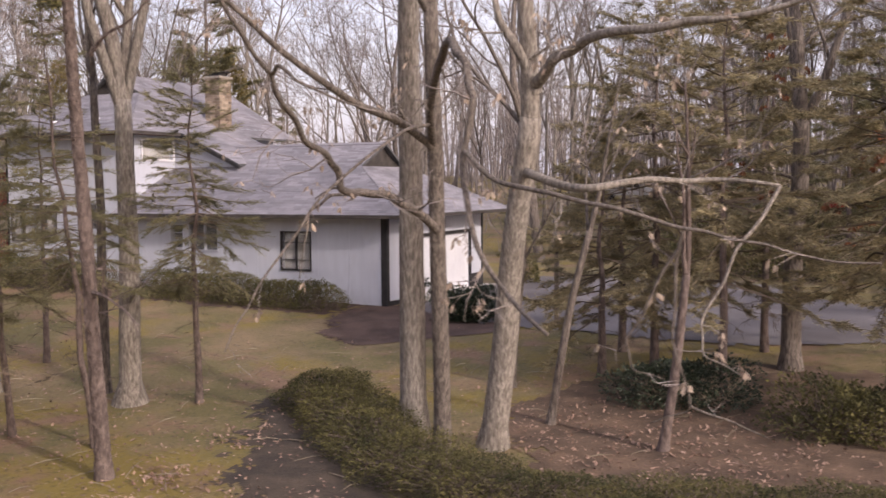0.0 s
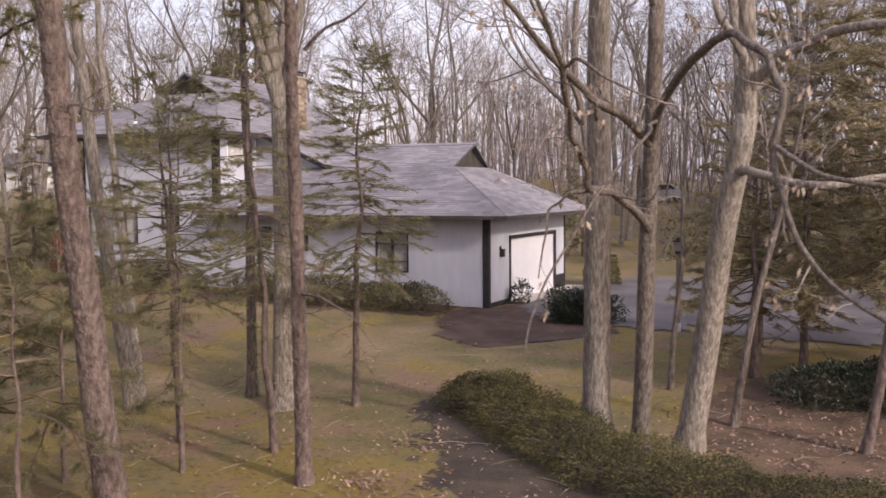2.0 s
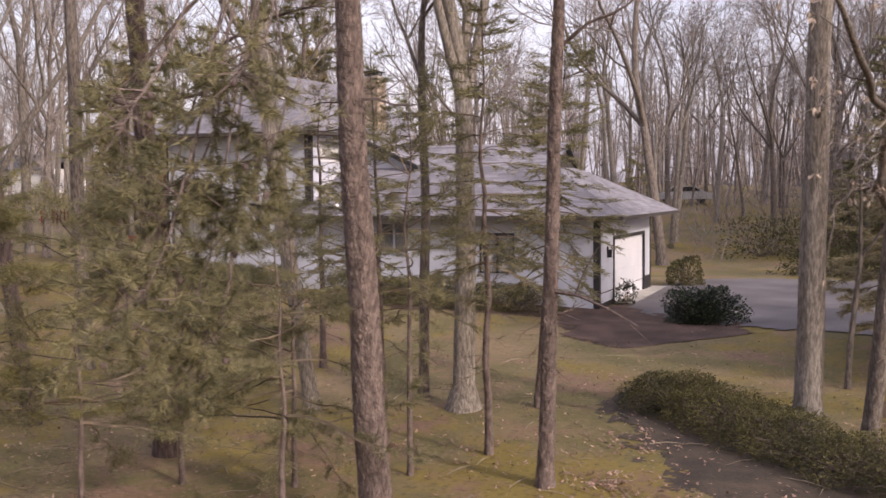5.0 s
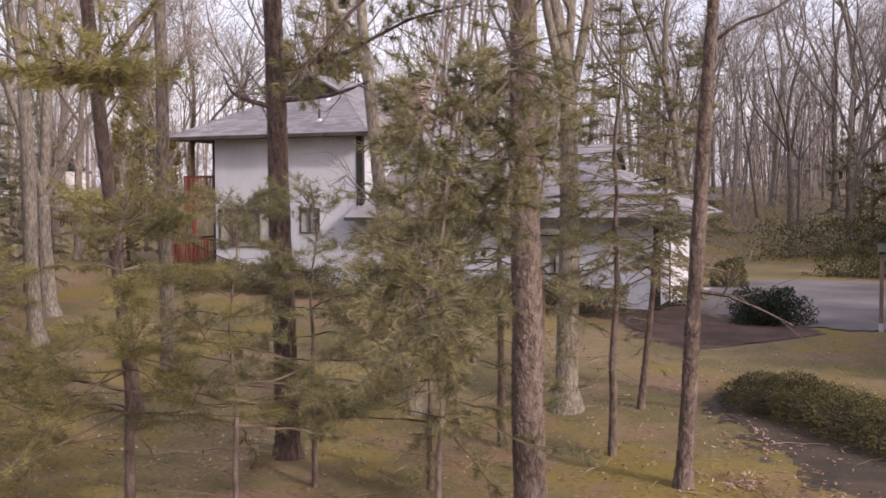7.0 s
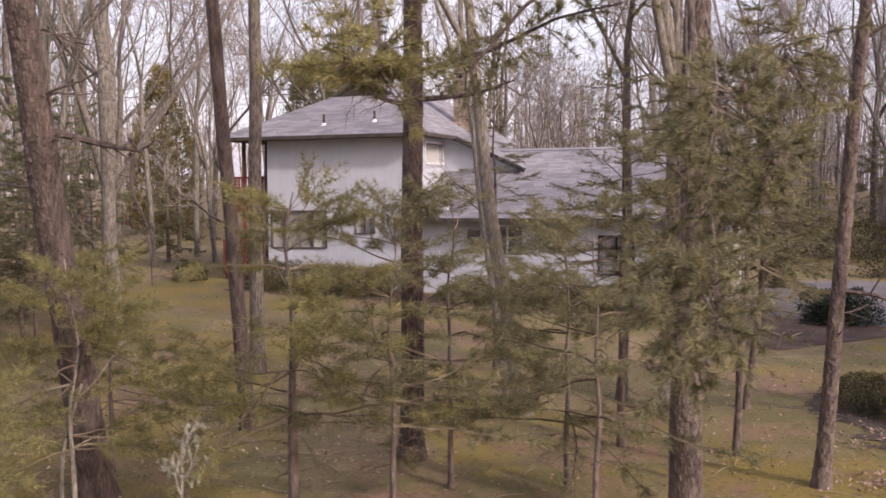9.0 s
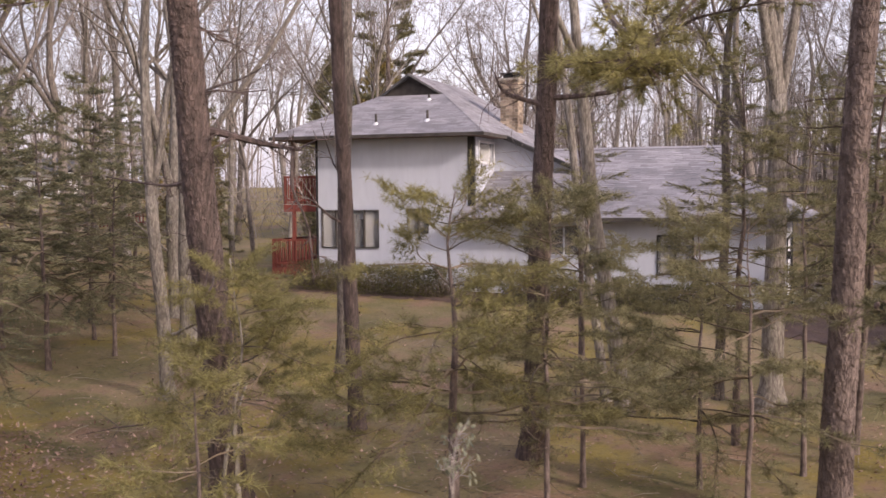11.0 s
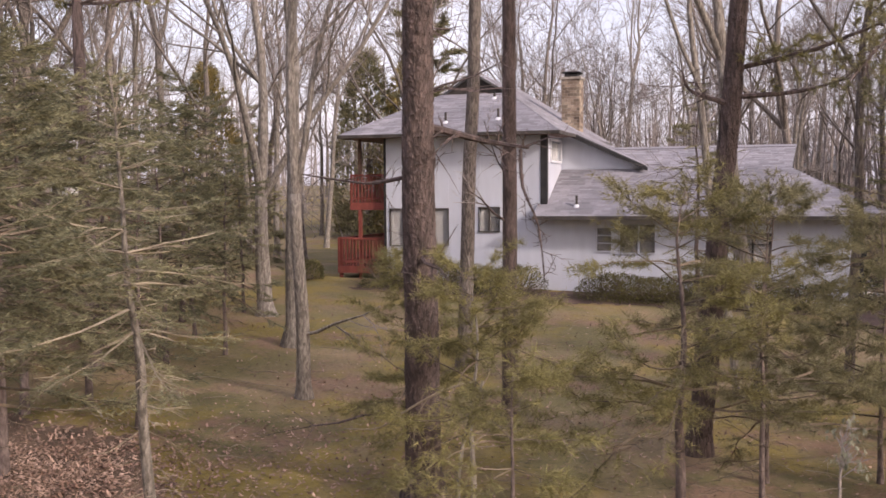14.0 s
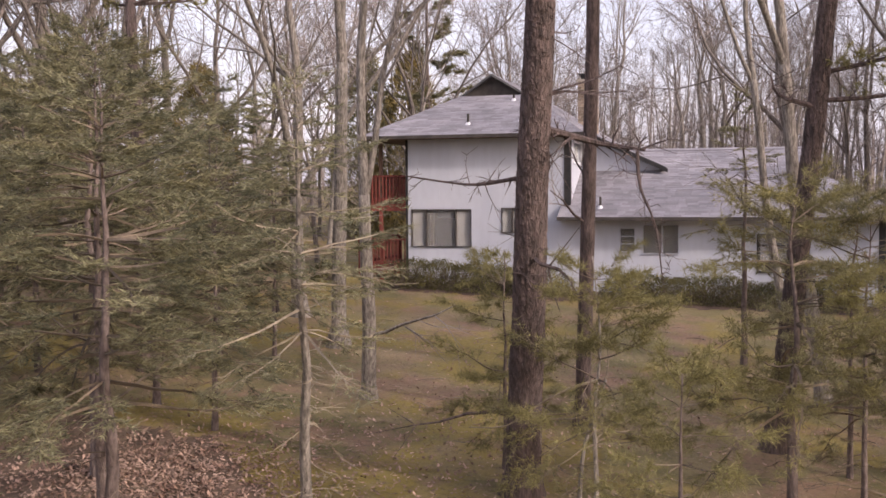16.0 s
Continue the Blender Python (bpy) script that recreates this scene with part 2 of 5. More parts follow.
# ---- mesh tools ----
class Build:
    """Gathers vertices and faces for one mesh."""

    def __init__(self):
        self.v, self.f = [], []

    def box(self, x0, x1, y0, y1, z0, z1):
        k = len(self.v)
        self.v += [(x0, y0, z0), (x1, y0, z0), (x1, y1, z0), (x0, y1, z0), (x0, y0, z1), (x1, y0, z1), (x1, y1, z1), (x0, y1, z1)]
        self.f += [tuple(k + i for i in q) for q in ((3, 2, 1, 0), (4, 5, 6, 7), (0, 1, 5, 4), (1, 2, 6, 5), (2, 3, 7, 6), (3, 0, 4, 7))]
        return self

    def prism(self, pts, down):
        """A slab under a polygon, its underside moved by down."""
        k, n = len(self.v), len(pts)
        self.v += [tuple(p) for p in pts] + [tuple(Vector(p) + Vector(down)) for p in pts]
        self.f.append(tuple(range(k, k + n)))
        self.f.append(tuple(range(k + 2 * n - 1, k + n - 1, -1)))
        for i in range(n):
            j = (i + 1) % n
            self.f.append((k + j, k + i, k + n + i, k + n + j))
        return self

    def tube(self, pts, radii, sides=6):
        k, n = len(self.v), len(pts)
        up = Vector((0.31, 0.95, 0.05))
        for i in range(n):
            a, b = pts[max(i - 1, 0)], pts[min(i + 1, n - 1)]
            d = (b - a).normalized()
            s = d.cross(up)
            s = s.normalized() if s.length > 1e-4 else Vector((1, 0, 0))
            t = s.cross(d)
            for j in range(sides):
                w = 2 * math.pi * j / sides
                self.v.append(tuple(pts[i] + radii[i] * (math.cos(w) * s + math.sin(w) * t)))
        for i in range(n - 1):
            for j in range(sides):
                q = (j + 1) % sides
                self.f.append((k + i * sides + j, k + i * sides + q, k + (i + 1) * sides + q, k + (i + 1) * sides + j))
        if sides > 3:
            self.f.append(tuple(k + (n - 1) * sides + j for j in range(sides)))
        return self

    def blade(self, p, d, side, length, width):
        """A needle or leaf: a thin triangle."""
        k = len(self.v)
        self.v += [tuple(p - side * width), tuple(p + side * width), tuple(p + d * length)]
        self.f.append((k, k + 1, k + 2))

    def leaf(self, p, d, side, length, width):
        """A leaf of four corners, folded a little along its middle."""
        k, n = len(self.v), d.cross(side)
        self.v += [tuple(p), tuple(p + d * length * 0.5 + side * width + n * width * 0.4), tuple(p + d * length),
                   tuple(p + d * length * 0.5 - side * width + n * width * 0.4)]
        self.f += [(k, k + 1, k + 2), (k, k + 2, k + 3)]

    def mesh(self, name, mat, smooth=False):
        me = bpy.data.meshes.new(name)
        me.from_pydata(self.v, [], self.f)
        me.materials.append(mat)
        if smooth:
            me.polygons.foreach_set("use_smooth", [True] * len(me.polygons))
        me.update()
        return me


def part(name, b, mat, parent=None, label="", smooth=False):
    ob = new(name, b.mesh(name, mat, smooth))
    ob.parent = parent
    return tagged(ob, label=label)


def thing(name, label, category, group="", kind="", at=(0, 0, 0)):
    ob = new(name)
    ob.location = at
    ob.empty_display_size = 0.2
    return tagged(ob, label, category, group, kind)


def unit(rng):
    while True:
        v = Vector((rng.uniform(-1, 1), rng.uniform(-1, 1), rng.uniform(-1, 1)))
        if 0.05 < v.length < 1:
            return v.normalized()


# ---- ground ----
def lie(x, y):
    """Height of the ground: level by the house, falling gently to the road side, rising behind and to the deck side."""
    z = 0.062 * max(min(y, 0.0), -24.0) - 0.035 * max(min(x, 0.0), -25.0)
    z += 0.072 * max(0.0, min(y, 75.0) - 20.0)
    return z


def rough_lie(x, y):
    z = lie(x, y)
    near = 1.0 if y < -1.0 else 0.0
    return z + near * 0.05 * noise.noise(Vector((x * 0.5, y * 0.5, 3.0)))


def build_ground():
    xs = sorted(set([-400, -250, -150, -100, -75] + [-55 + i for i in range(0, 86)] + [35, 45, 60, 80, 120, 200, 300, 400]))
    ys = sorted(set([-300, -150, -90, -60] + [-48 + i * 0.75 for i in range(0, 90)] + [22 + 3 * i for i in range(20)] + [100, 150, 250, 400]))
    b = Build()
    for y in ys:
        for x in xs:
            b.v.append((x, y, rough_lie(x, y)))
    w = len(xs)
    b.f = [(j * w + i, j * w + i + 1, (j + 1) * w + i + 1, (j + 1) * w + i) for j in range(len(ys) - 1) for i in range(w - 1)]
    tagged(part("ground", b, GROUND, smooth=True), "thin winter lawn with moss, bare soil and leaf litter", "ground", kind="structure")


def draped(name, outline, mat, lift, label, category, step=0.5):
    """A flat bed of stuff laid on the ground inside an outline, with a wavering edge."""
    xs, ys = [p[0] for p in outline], [p[1] for p in outline]

    def inside(x, y):
        c, n = False, len(outline)
        for i in range(n):
            (x0, y0), (x1, y1) = outline[i], outline[(i + 1) % n]
            if (y0 > y) != (y1 > y) and x < (x1 - x0) * (y - y0) / (y1 - y0) + x0:
                c = not c
        return c
    b, index = Build(), {}

    def corner(i, j):
        if (i, j) not in index:
            x, y = i * step, j * step
            index[(i, j)] = len(b.v)
            b.v.append((x, y, rough_lie(x, y) + lift))
        return index[(i, j)]
    for i in range(int(min(xs) / step) - 2, int(max(xs) / step) + 2):
        for j in range(int(min(ys) / step) - 2, int(max(ys) / step) + 2):
            x, y = (i + 0.5) * step, (j + 0.5) * step
            wave = 0.35 * noise.noise(Vector((x, y, 7.0))) + 0.3 * noise.noise(Vector((x * 3, y * 3, 7.0))) + 0.22 * noise.noise(Vector((x * 9, y * 9, 2.0)))
            if inside(x + wave, y + wave):
                b.f.append((corner(i, j), corner(i + 1, j), corner(i + 1, j + 1), corner(i, j + 1)))
    tagged(part(name, b, mat, smooth=True), label, category, kind="structure")


build_ground()
draped("driveway", [(0.6, 1.0), (1.6, -0.6), (4.6, -2.2), (8.4, -2.9), (12, -3.2), (16, -2.0), (30, 0.5), (30, 5), (16, 4.5), (12.5, 7), (11, 11),
                    (8.0, 13.0), (4.0, 13.2), (1.0, 12.0), (0.6, 8)], ASPHALT, 0.03, "worn grey asphalt driveway beside the garage", "driveway", 0.2)
draped("mulch_bed", [(-0.9, -2.2), (0.4, -5.0), (2.0, -5.9), (3.6, -4.6), (5.0, -3.2), (4.4, -1.6), (1.6, 0.2), (0.7, 1.6), (0.06, 1.6), (0.06, -0.1), (-0.9, -0.1)],
       MULCH, 0.02, "dark red-brown mulch bed at the garage corner", "mulch bed", 0.08)
# bed on the hedge's shadow side; the shade is in its colour
draped("hedge_bed", [(3.0, -10.2), (2.6, -11.6), (3.3, -12.9), (4.0, -14.5), (4.9, -16.0), (6.0, -17.2), (7.6, -18.2), (9.6, -18.4), (12.2, -18.4), (15.5, -17.6), (15.2, -15.6), (12.2, -16.4),
                     (9.8, -16.1), (7.5, -14.9), (5.7, -13.0), (4.1, -11.0)], SHADED_SOIL, 0.012, "soil and mulch along the foot of the hedge, with its shade painted in", "mulch bed", 0.08)
draped("leaf_bed", [(8.6, -12.6), (8.2, -10.2), (9.4, -7.0), (12.5, -5.2), (17.5, -5.6), (21.0, -9.0), (20.0, -13.8), (15.4, -14.3), (12.2, -15.0), (10.2, -14.6)],
       LEAF_MOULD, 0.012, "brown leaf mould under the evergreens beside the drive", "leaf litter", 0.12)
draped("leaf_bank", [(-18.0, -19.5), (-14.2, -20.4), (-12.3, -22.4), (-10.9, -24.6), (-10.6, -27.0), (-12.6, -29.5), (-17.0, -29.0), (-19.5, -24.0)],
       LEAF_MOULD, 0.012, "brown leaf mould under the spruces at the wood's edge", "leaf litter", 0.12)
draped("foundation_bed", [(-17.2, -2.2), (-9.0, -2.4), (-1.2, -2.2), (-1.0, -0.05), (-17.2, -0.05)], MULCH, 0.015, "dark mulch under the shrubs along the house front", "mulch bed", 0.2)


# ---- house ----
def wall(b, axis, near, far, u0, u1, z0, z1, holes=()):
    """A wall from near to far along axis, cut through by holes (u0, u1, z0, z1), as one connected shell."""
    us = sorted({u0, u1, *[h[0] for h in holes], *[h[1] for h in holes]})
    zs = sorted({z0, z1, *[h[2] for h in holes], *[h[3] for h in holes]})
    index = {}

    def at(i, j, side):
        if (i, j, side) not in index:
            index[(i, j, side)] = len(b.v)
            w = far if side else near
            b.v.append((us[i], w, zs[j]) if axis == "y" else (w, us[i], zs[j]))
        return index[(i, j, side)]

    def solid(i, j):
        if not (0 <= i < len(us) - 1 and 0 <= j < len(zs) - 1):
            return False
        u, z = (us[i] + us[i + 1]) / 2, (zs[j] + zs[j + 1]) / 2
        return not any(h[0] <= u <= h[1] and h[2] <= z <= h[3] for h in holes)
    for i in range(len(us) - 1):
        for j in range(len(zs) - 1):
            if solid(i, j):
                ring = ((i, j), (i + 1, j), (i + 1, j + 1), (i, j + 1))
                b.f.append(tuple(at(p, q, 0) for p, q in ring))
                b.f.append(tuple(at(p, q, 1) for p, q in ring[::-1]))
                for (di, dj), p, q in (((0, -1), ring[0], ring[1]), ((1, 0), ring[1], ring[2]), ((0, 1), ring[2], ring[3]), ((-1, 0), ring[3], ring[0])):
                    if not solid(i + di, j + dj):
                        b.f.append((at(*q, 0), at(*p, 0), at(*p, 1), at(*q, 1)))


def front_window(parent, x0, x1, z0, z1, mullions=(), bar=(), blinds=(), frame_mat=TRIM, w=0.05, label=""):
    """A window in a wall that faces the lawn: frame, panes, blinds."""
    win = part("window", Build().box(x0 - w, x0, -0.03, 0.12, z0 - w, z1 + w).box(x1, x1 + w, -0.03, 0.12, z0 - w, z1 + w)
               .box(x0, x1, -0.03, 0.12, z1, z1 + w), frame_mat, parent, label)
    part("sill", Build().box(x0 - w, x1 + w, -0.06, 0.12, z0 - w, z0), frame_mat, win)
    edges = [x0, *mullions, x1]
    for m in mullions:
        part("mullion", Build().box(m - 0.025, m + 0.025, -0.01, 0.1, z0, z1), frame_mat, win)
    for z in bar:
        part("glazing_bar", Build().box(x0, x1, 0.02, 0.06, z - 0.012, z + 0.012), frame_mat, win)
    for a, c in zip(edges, edges[1:]):
        pane = part("pane", Build().box(a + 0.012, c - 0.012, 0.064, 0.072, z0, z1), GLASS, win)
        pane.visible_shadow = False
    for a, c in blinds:
        part("blind", Build().box(a + 0.02, c - 0.02, 0.078, 0.09, z0 + 0.01, z1 - 0.01), CURTAIN, win, "pale grey blind")


def shingles(b, corners, rng, course=0.15):
    """Courses of overlapping tabs over a convex roof polygon; its first two corners are the eave."""
    pts = [Vector(p) for p in corners]
    o, u = pts[0], (pts[1] - pts[0]).normalized()
    n = u.cross(pts[2] - pts[0]).normalized()
    if n.z < 0:
        n = -n
    v = n.cross(u)
    if v.z < 0:
        v = -v
    flat = [((p - o).dot(u), (p - o).dot(v)) for p in pts]
    top = max(q[1] for q in flat)
    row = 0.0
    while row < top - 0.03:
        mid = row + course * 0.4
        hits = []
        for (a0, c0), (a1, c1) in zip(flat, flat[1:] + flat[:1]):
            if (c0 > mid) != (c1 > mid):
                hits.append(a0 + (mid - c0) * (a1 - a0) / (c1 - c0))
        if len(hits) >= 2:
            x, end = min(hits), max(hits)
            while x < end - 0.02:
                w = min(rng.uniform(0.22, 0.62), end - x)
                k, h0, h1 = len(b.v), 0.006 + rng.uniform(0, 0.005), 0.003
                low, high = row - rng.uniform(0.0, 0.015), min(row + course, top)
                for du, dv, dn in ((0, low, h0), (w - 0.006, low, h0), (w - 0.006, high, h1), (0, high, h1), (0, low, 0), (w - 0.006, low, 0)):
                    b.v.append(tuple(o + u * (x + du) + v * dv + n * dn))
                b.f += [(k, k + 1, k + 2, k + 3), (k + 4, k + 5, k + 1, k)]
                x += w
        row += course


def roof_plane(parent, corners, rng, tabs):
    part("roof_slab", Build().prism(corners, (0, 0, -0.09)), ROOF_DECK, parent)
    shingles(tabs, corners, rng)


def build_house():
    rng = random.Random(5)
    house = thing("house", "white plywood-sided split-level house with grey shingle hip roofs and black trim", "house")
    EAVE, S = 3.03, 0.51
    # walls of the low wing
    b = Build()
    wall(b, "y", 0.0, 0.18, -10.56, -0.18, -0.5, 3.2, [(-4.05, -2.92, 1.15, 2.39), (-8.77, -8.26, 1.79, 2.6), (-7.96, -6.74, 1.73, 2.72)])
    part("front_wall", b, SIDING, house)
    b = Build()
    wall(b, "x", -0.18, 0.0, 0.0, 8.1, -0.5, 3.15, [(2.03, 6.8, -0.5, 2.17)])
    part("garage_wall", b, SIDING, house)
    b = Build()
    wall(b, "y", 7.92, 8.1, -16.70, -0.18, -0.5, 3.0)
    part("back_wall", b, SIDING, house)
    # unseen floor and partition, coloured as the room's darkness behind the panes
    part("floor_slab", Build().box(-16.5, -0.2, 0.2, 7.9, -0.45, 0.62), ROOM_DARK, house)
    part("partition", Build().box(-16.5, -0.3, 3.2, 3.3, 0.62, 2.9), ROOM_DARK, house)
    # two-storey block
    b = Build()
    wall(b, "y", 0.0, 0.18, -16.70, -10.56, -0.3, 5.95, [(-16.55, -14.26, 1.92, 3.28), (-13.07, -12.31, 2.46, 3.32)])
    part("tower_front_wall", b, SIDING, house)
    b = Build()
    wall(b, "x", -10.74, -10.56, 0.18, 2.5, 2.6, 6.0, [(0.62, 2.36, 5.02, 5.72)])
    part("tower_side_wall", b, SIDING, house)
    b = Build()
    wall(b, "x", -16.70, -16.52, 0.18, 9.3, -0.3, 5.95, [(1.2, 3.4, 1.15, 3.1), (1.2, 3.4, 3.65, 5.6)])
    wall(b, "y", 9.1, 9.28, -16.52, -10.56, -0.3, 5.95)
    wall(b, "x", -10.74, -10.56, 2.5, 9.28, 2.6, 6.4)
    part("tower_rear_wall", b, SIDING, house)
    # upper storey: unseen floor and partition in the same painted darkness
    part("upper_floor", Build().box(-16.52, -10.74, 0.18, 9.1, 3.40, 3.62), ROOM_DARK, house)
    part("upper_partition", Build().box(-16.52, -10.74, 4.2, 4.3, 3.62, 6.0), ROOM_DARK, house)
    # gable wall above the low roof, under the long slope
    part("gable_wall", Build().prism([(-10.56, 2.5, 4.2), (-7.62, 2.5, 4.2), (-7.62, 2.5, 4.80), (-9.95, 2.5, 5.88), (-10.56, 2.5, 6.1)][::-1], (0, 0.15, 0)), SIDING, house)
    # panel joints of the siding
    for x in [-16.70 + 1.22 * i for i in range(1, 5)]:
        part("batten", Build().box(x - 0.012, x + 0.012, -0.008, 0.0, 3.42, 5.9), SIDING, house)
    for x in [-0.18 - 1.22 * i for i in (1, 2, 4, 5, 8)]:
        part("batten", Build().box(x - 0.012, x + 0.012, -0.008, 0.0, -0.1, 2.86), SIDING, house)
    part("band_board", Build().box(-16.70, -10.56, -0.012, 0.0, 3.38, 3.42), SIDING, house)
    # black trim
    for x0, x1, y0, y1, z0, z1 in ((-0.19, 0.02, -0.02, 0.0, -0.05, 2.91), (0.0, 0.02, 0.0, 0.17, -0.05, 2.91), (0.0, 0.02, 0.17, 1.93, -0.05, 0.16),
                                   (0.0, 0.02, 6.92, 8.1, 0.0, 0.55), (0.0, 0.02, 7.96, 8.1, 0.55, 2.88),
                                   (-10.78, -10.54, -0.025, 0.0, 3.42, 5.95), (-10.56, -10.54, 0.0, 0.17, 3.42, 5.95),
                                   (-16.79, -16.70, -0.02, 0.19, -0.2, 5.95)):
        part("corner_trim", Build().box(x0, x1, y0, y1, z0, z1), TRIM, house, "black stained corner board")
    # garage door
    door = part("garage_door", Build().box(-0.10, -0.06, 2.04, 6.79, 0.02, 2.16), DOOR_WHITE, house, "closed white garage door with black frame")
    for i in range(4):
        part("door_panel", Build().box(-0.06, -0.045, 2.06, 6.77, 0.03 + 0.535 * i, 0.55 + 0.535 * i), DOOR_WHITE, door)
    for y0, y1, z0, z1 in ((1.91, 2.03, 0.0, 2.29), (6.8, 6.92, 0.0, 2.29), (2.03, 6.8, 2.17, 2.29)):
        part("door_frame", Build().box(-0.05, 0.035, y0, y1, z0, z1), TRIM, door)
    lamp = part("wall_lantern", Build().box(0.02, 0.16, 0.98, 1.12, 1.62, 1.86), TRIM, house, "black wall lantern beside the garage door")
    part("lantern_bracket", Build().box(0.0, 0.05, 1.02, 1.08, 1.86, 1.98), TRIM, lamp)
    part("lantern_cap", Build().prism([(0.0, 0.95, 1.88), (0.18, 0.95, 1.88), (0.18, 1.15, 1.88), (0.0, 1.15, 1.88)], (0, 0, -0.02)), TRIM, lamp)
    # windows
    front_window(house, -16.55, -14.26, 1.92, 3.28, (-15.98, -14.84), (), ((-16.55, -15.98), (-14.84, -14.26)), w=0.022, frame_mat=FASCIA, label="wide window with pale side blinds")
    front_window(house, -13.07, -12.31, 2.46, 3.32, (-12.69,), (), ((-13.07, -12.69),), w=0.025, frame_mat=FASCIA)
    front_window(house, -4.05, -2.92, 1.15, 2.39, (-3.48,), (1.46, 2.05), ((-4.0, -2.95),), w=0.05, label="sash window with glazing bars and drawn blind")
    front_window(house, -8.77, -8.26, 1.79, 2.6, (), (2.06, 2.33), (), w=0.03, frame_mat=SIDING)
    front_window(house, -7.96, -6.74, 1.73, 2.72, (-7.3,), (), (), w=0.03, frame_mat=SIDING)
    side = part("window", Build().box(-10.60, -10.52, 0.54, 0.62, 4.94, 5.80).box(-10.60, -10.52, 2.36, 2.44, 4.94, 5.80).box(-10.60, -10.52, 0.62, 2.36, 5.72, 5.80)
                .box(-10.60, -10.50, 0.62, 2.36, 4.94, 5.02), DOOR_WHITE, house, "upper window with white frame")
    part("pane", Build().box(-10.645, -10.638, 0.62, 2.36, 5.02, 5.72), GLASS, side).visible_shadow = False
    part("blind", Build().box(-10.72, -10.70, 0.64, 2.34, 5.03, 5.71), CURTAIN, side, "grey blind")
    for z0, z1 in ((1.15, 3.1), (3.65, 5.6)):
        slide = part("sliding_door", Build().box(-16.69, -16.55, 2.26, 2.34, z0, z1), TRIM, house, "dark glazed deck door")
        for y0, y1 in ((1.2, 1.26), (3.34, 3.4)):
            part("jamb", Build().box(-16.69, -16.55, y0, y1, z0, z1), TRIM, slide)
        for y0, y1 in ((1.26, 2.26), (2.34, 3.34)):
            part("pane", Build().box(-16.63, -16.62, y0, y1, z0, z1), GLASS, slide).visible_shadow = False
    # low hip roof with a gablet over the garage end
    tabs = Build()
    roof = part("low_roof", Build().box(-10.7, -2.6, 4.06, 4.14, EAVE + S * 4.9 - 0.15, EAVE + S * 4.9 - 0.05), ROOF_DECK, house, "grey shingle hip roof with gablet")
    z1, zr = EAVE + S * 3.2, EAVE + S * 4.9
    roof_plane(roof, [(-10.88, -0.8, EAVE), (0.95, -0.8, EAVE), (-2.25, 2.4, z1), (-2.12, 4.1, zr), (-10.88, 4.1, zr)], rng, tabs)
    roof_plane(roof, [(0.95, -0.8, EAVE), (0.95, 9.0, EAVE), (-2.25, 5.8, z1), (-2.25, 2.4, z1)], rng, tabs)
    roof_plane(roof, [(0.95, 9.0, EAVE), (-10.88, 9.0, EAVE), (-10.88, 4.1, zr), (-2.12, 4.1, zr), (-2.25, 5.8, z1)], rng, tabs)
    part("gablet_louvre", Build().prism([(-2.36, 2.48, z1), (-2.36, 5.72, z1), (-2.36, 4.1, zr - 0.06)], (-0.05, 0, 0)), FASCIA, roof, "dark boarded gablet")
    part("ridge_cap", Build().prism([(-10.5, 3.96, zr - 0.03), (-2.11, 3.96, zr - 0.03), (-2.11, 4.1, zr + 0.05), (-10.5, 4.1, zr + 0.05)], (0, 0, -0.03))
         .prism([(-10.5, 4.1, zr + 0.05), (-2.11, 4.1, zr + 0.05), (-2.11, 4.24, zr - 0.03), (-10.5, 4.24, zr - 0.03)], (0, 0, -0.03)), SHINGLE, roof)
    for x0, x1, y0, y1 in ((-10.9, 0.97, -0.83, -0.8), (0.95, 0.98, -0.8, 9.0), (-10.9, 0.97, 9.0, 9.03), (-10.91, -10.88, -0.8, -0.02)):
        part("fascia", Build().box(x0, x1, y0, y1, EAVE - 0.12, EAVE - 0.005), FASCIA, roof)
    part("soffit", Build().box(-10.88, 0.95, -0.8, 0.0, EAVE - 0.116, EAVE - 0.096).box(0.0, 0.95, 0.0, 9.0, EAVE - 0.116, EAVE - 0.096), BROWN_WOOD, roof)
    # high roof with a front gablet and a long slope over the gable wall
    E2, R2 = 6.02, 8.60
    high = part("high_roof", Build().box(-14.24, -14.16, 3.4, 10.0, R2 - 0.16, R2 - 0.06), ROOF_DECK, house, "upper grey shingle roof with front gablet")
    roof_plane(high, [(-18.3, -0.8, E2), (-9.95, -0.8, E2), (-12.82, 3.2, 7.76), (-15.53, 3.2, 7.76)], rng, tabs)
    roof_plane(high, [(-9.95, -0.8, E2), (-9.95, 10.2, E2), (-14.2, 10.2, R2), (-14.2, 2.95, R2), (-12.82, 3.2, 7.76)], rng, tabs)
    roof_plane(high, [(-18.3, 10.2, E2), (-18.3, -0.8, E2), (-15.53, 3.2, 7.76), (-14.2, 2.95, R2), (-14.2, 10.2, R2)], rng, tabs)
    roof_plane(high, [(-7.35, 2.15, 4.82), (-7.35, 6.6, 4.82), (-10.02, 6.6, 6.06), (-10.02, 2.15, 6.06)], rng, tabs)
    part("gablet_louvre", Build().prism([(-15.6, 3.3, 7.7), (-12.76, 3.3, 7.7), (-14.2, 3.3, R2 - 0.08)], (0, 0.06, 0)), FASCIA, high, "dark boarded gablet")
    part("rake_board", Build().prism([(-10.1, 2.13, 6.05), (-7.28, 2.13, 4.75), (-7.28, 2.13, 4.62), (-10.1, 2.13, 5.90)], (0, -0.04, 0)), TRIM, high, "black sloping rake board")
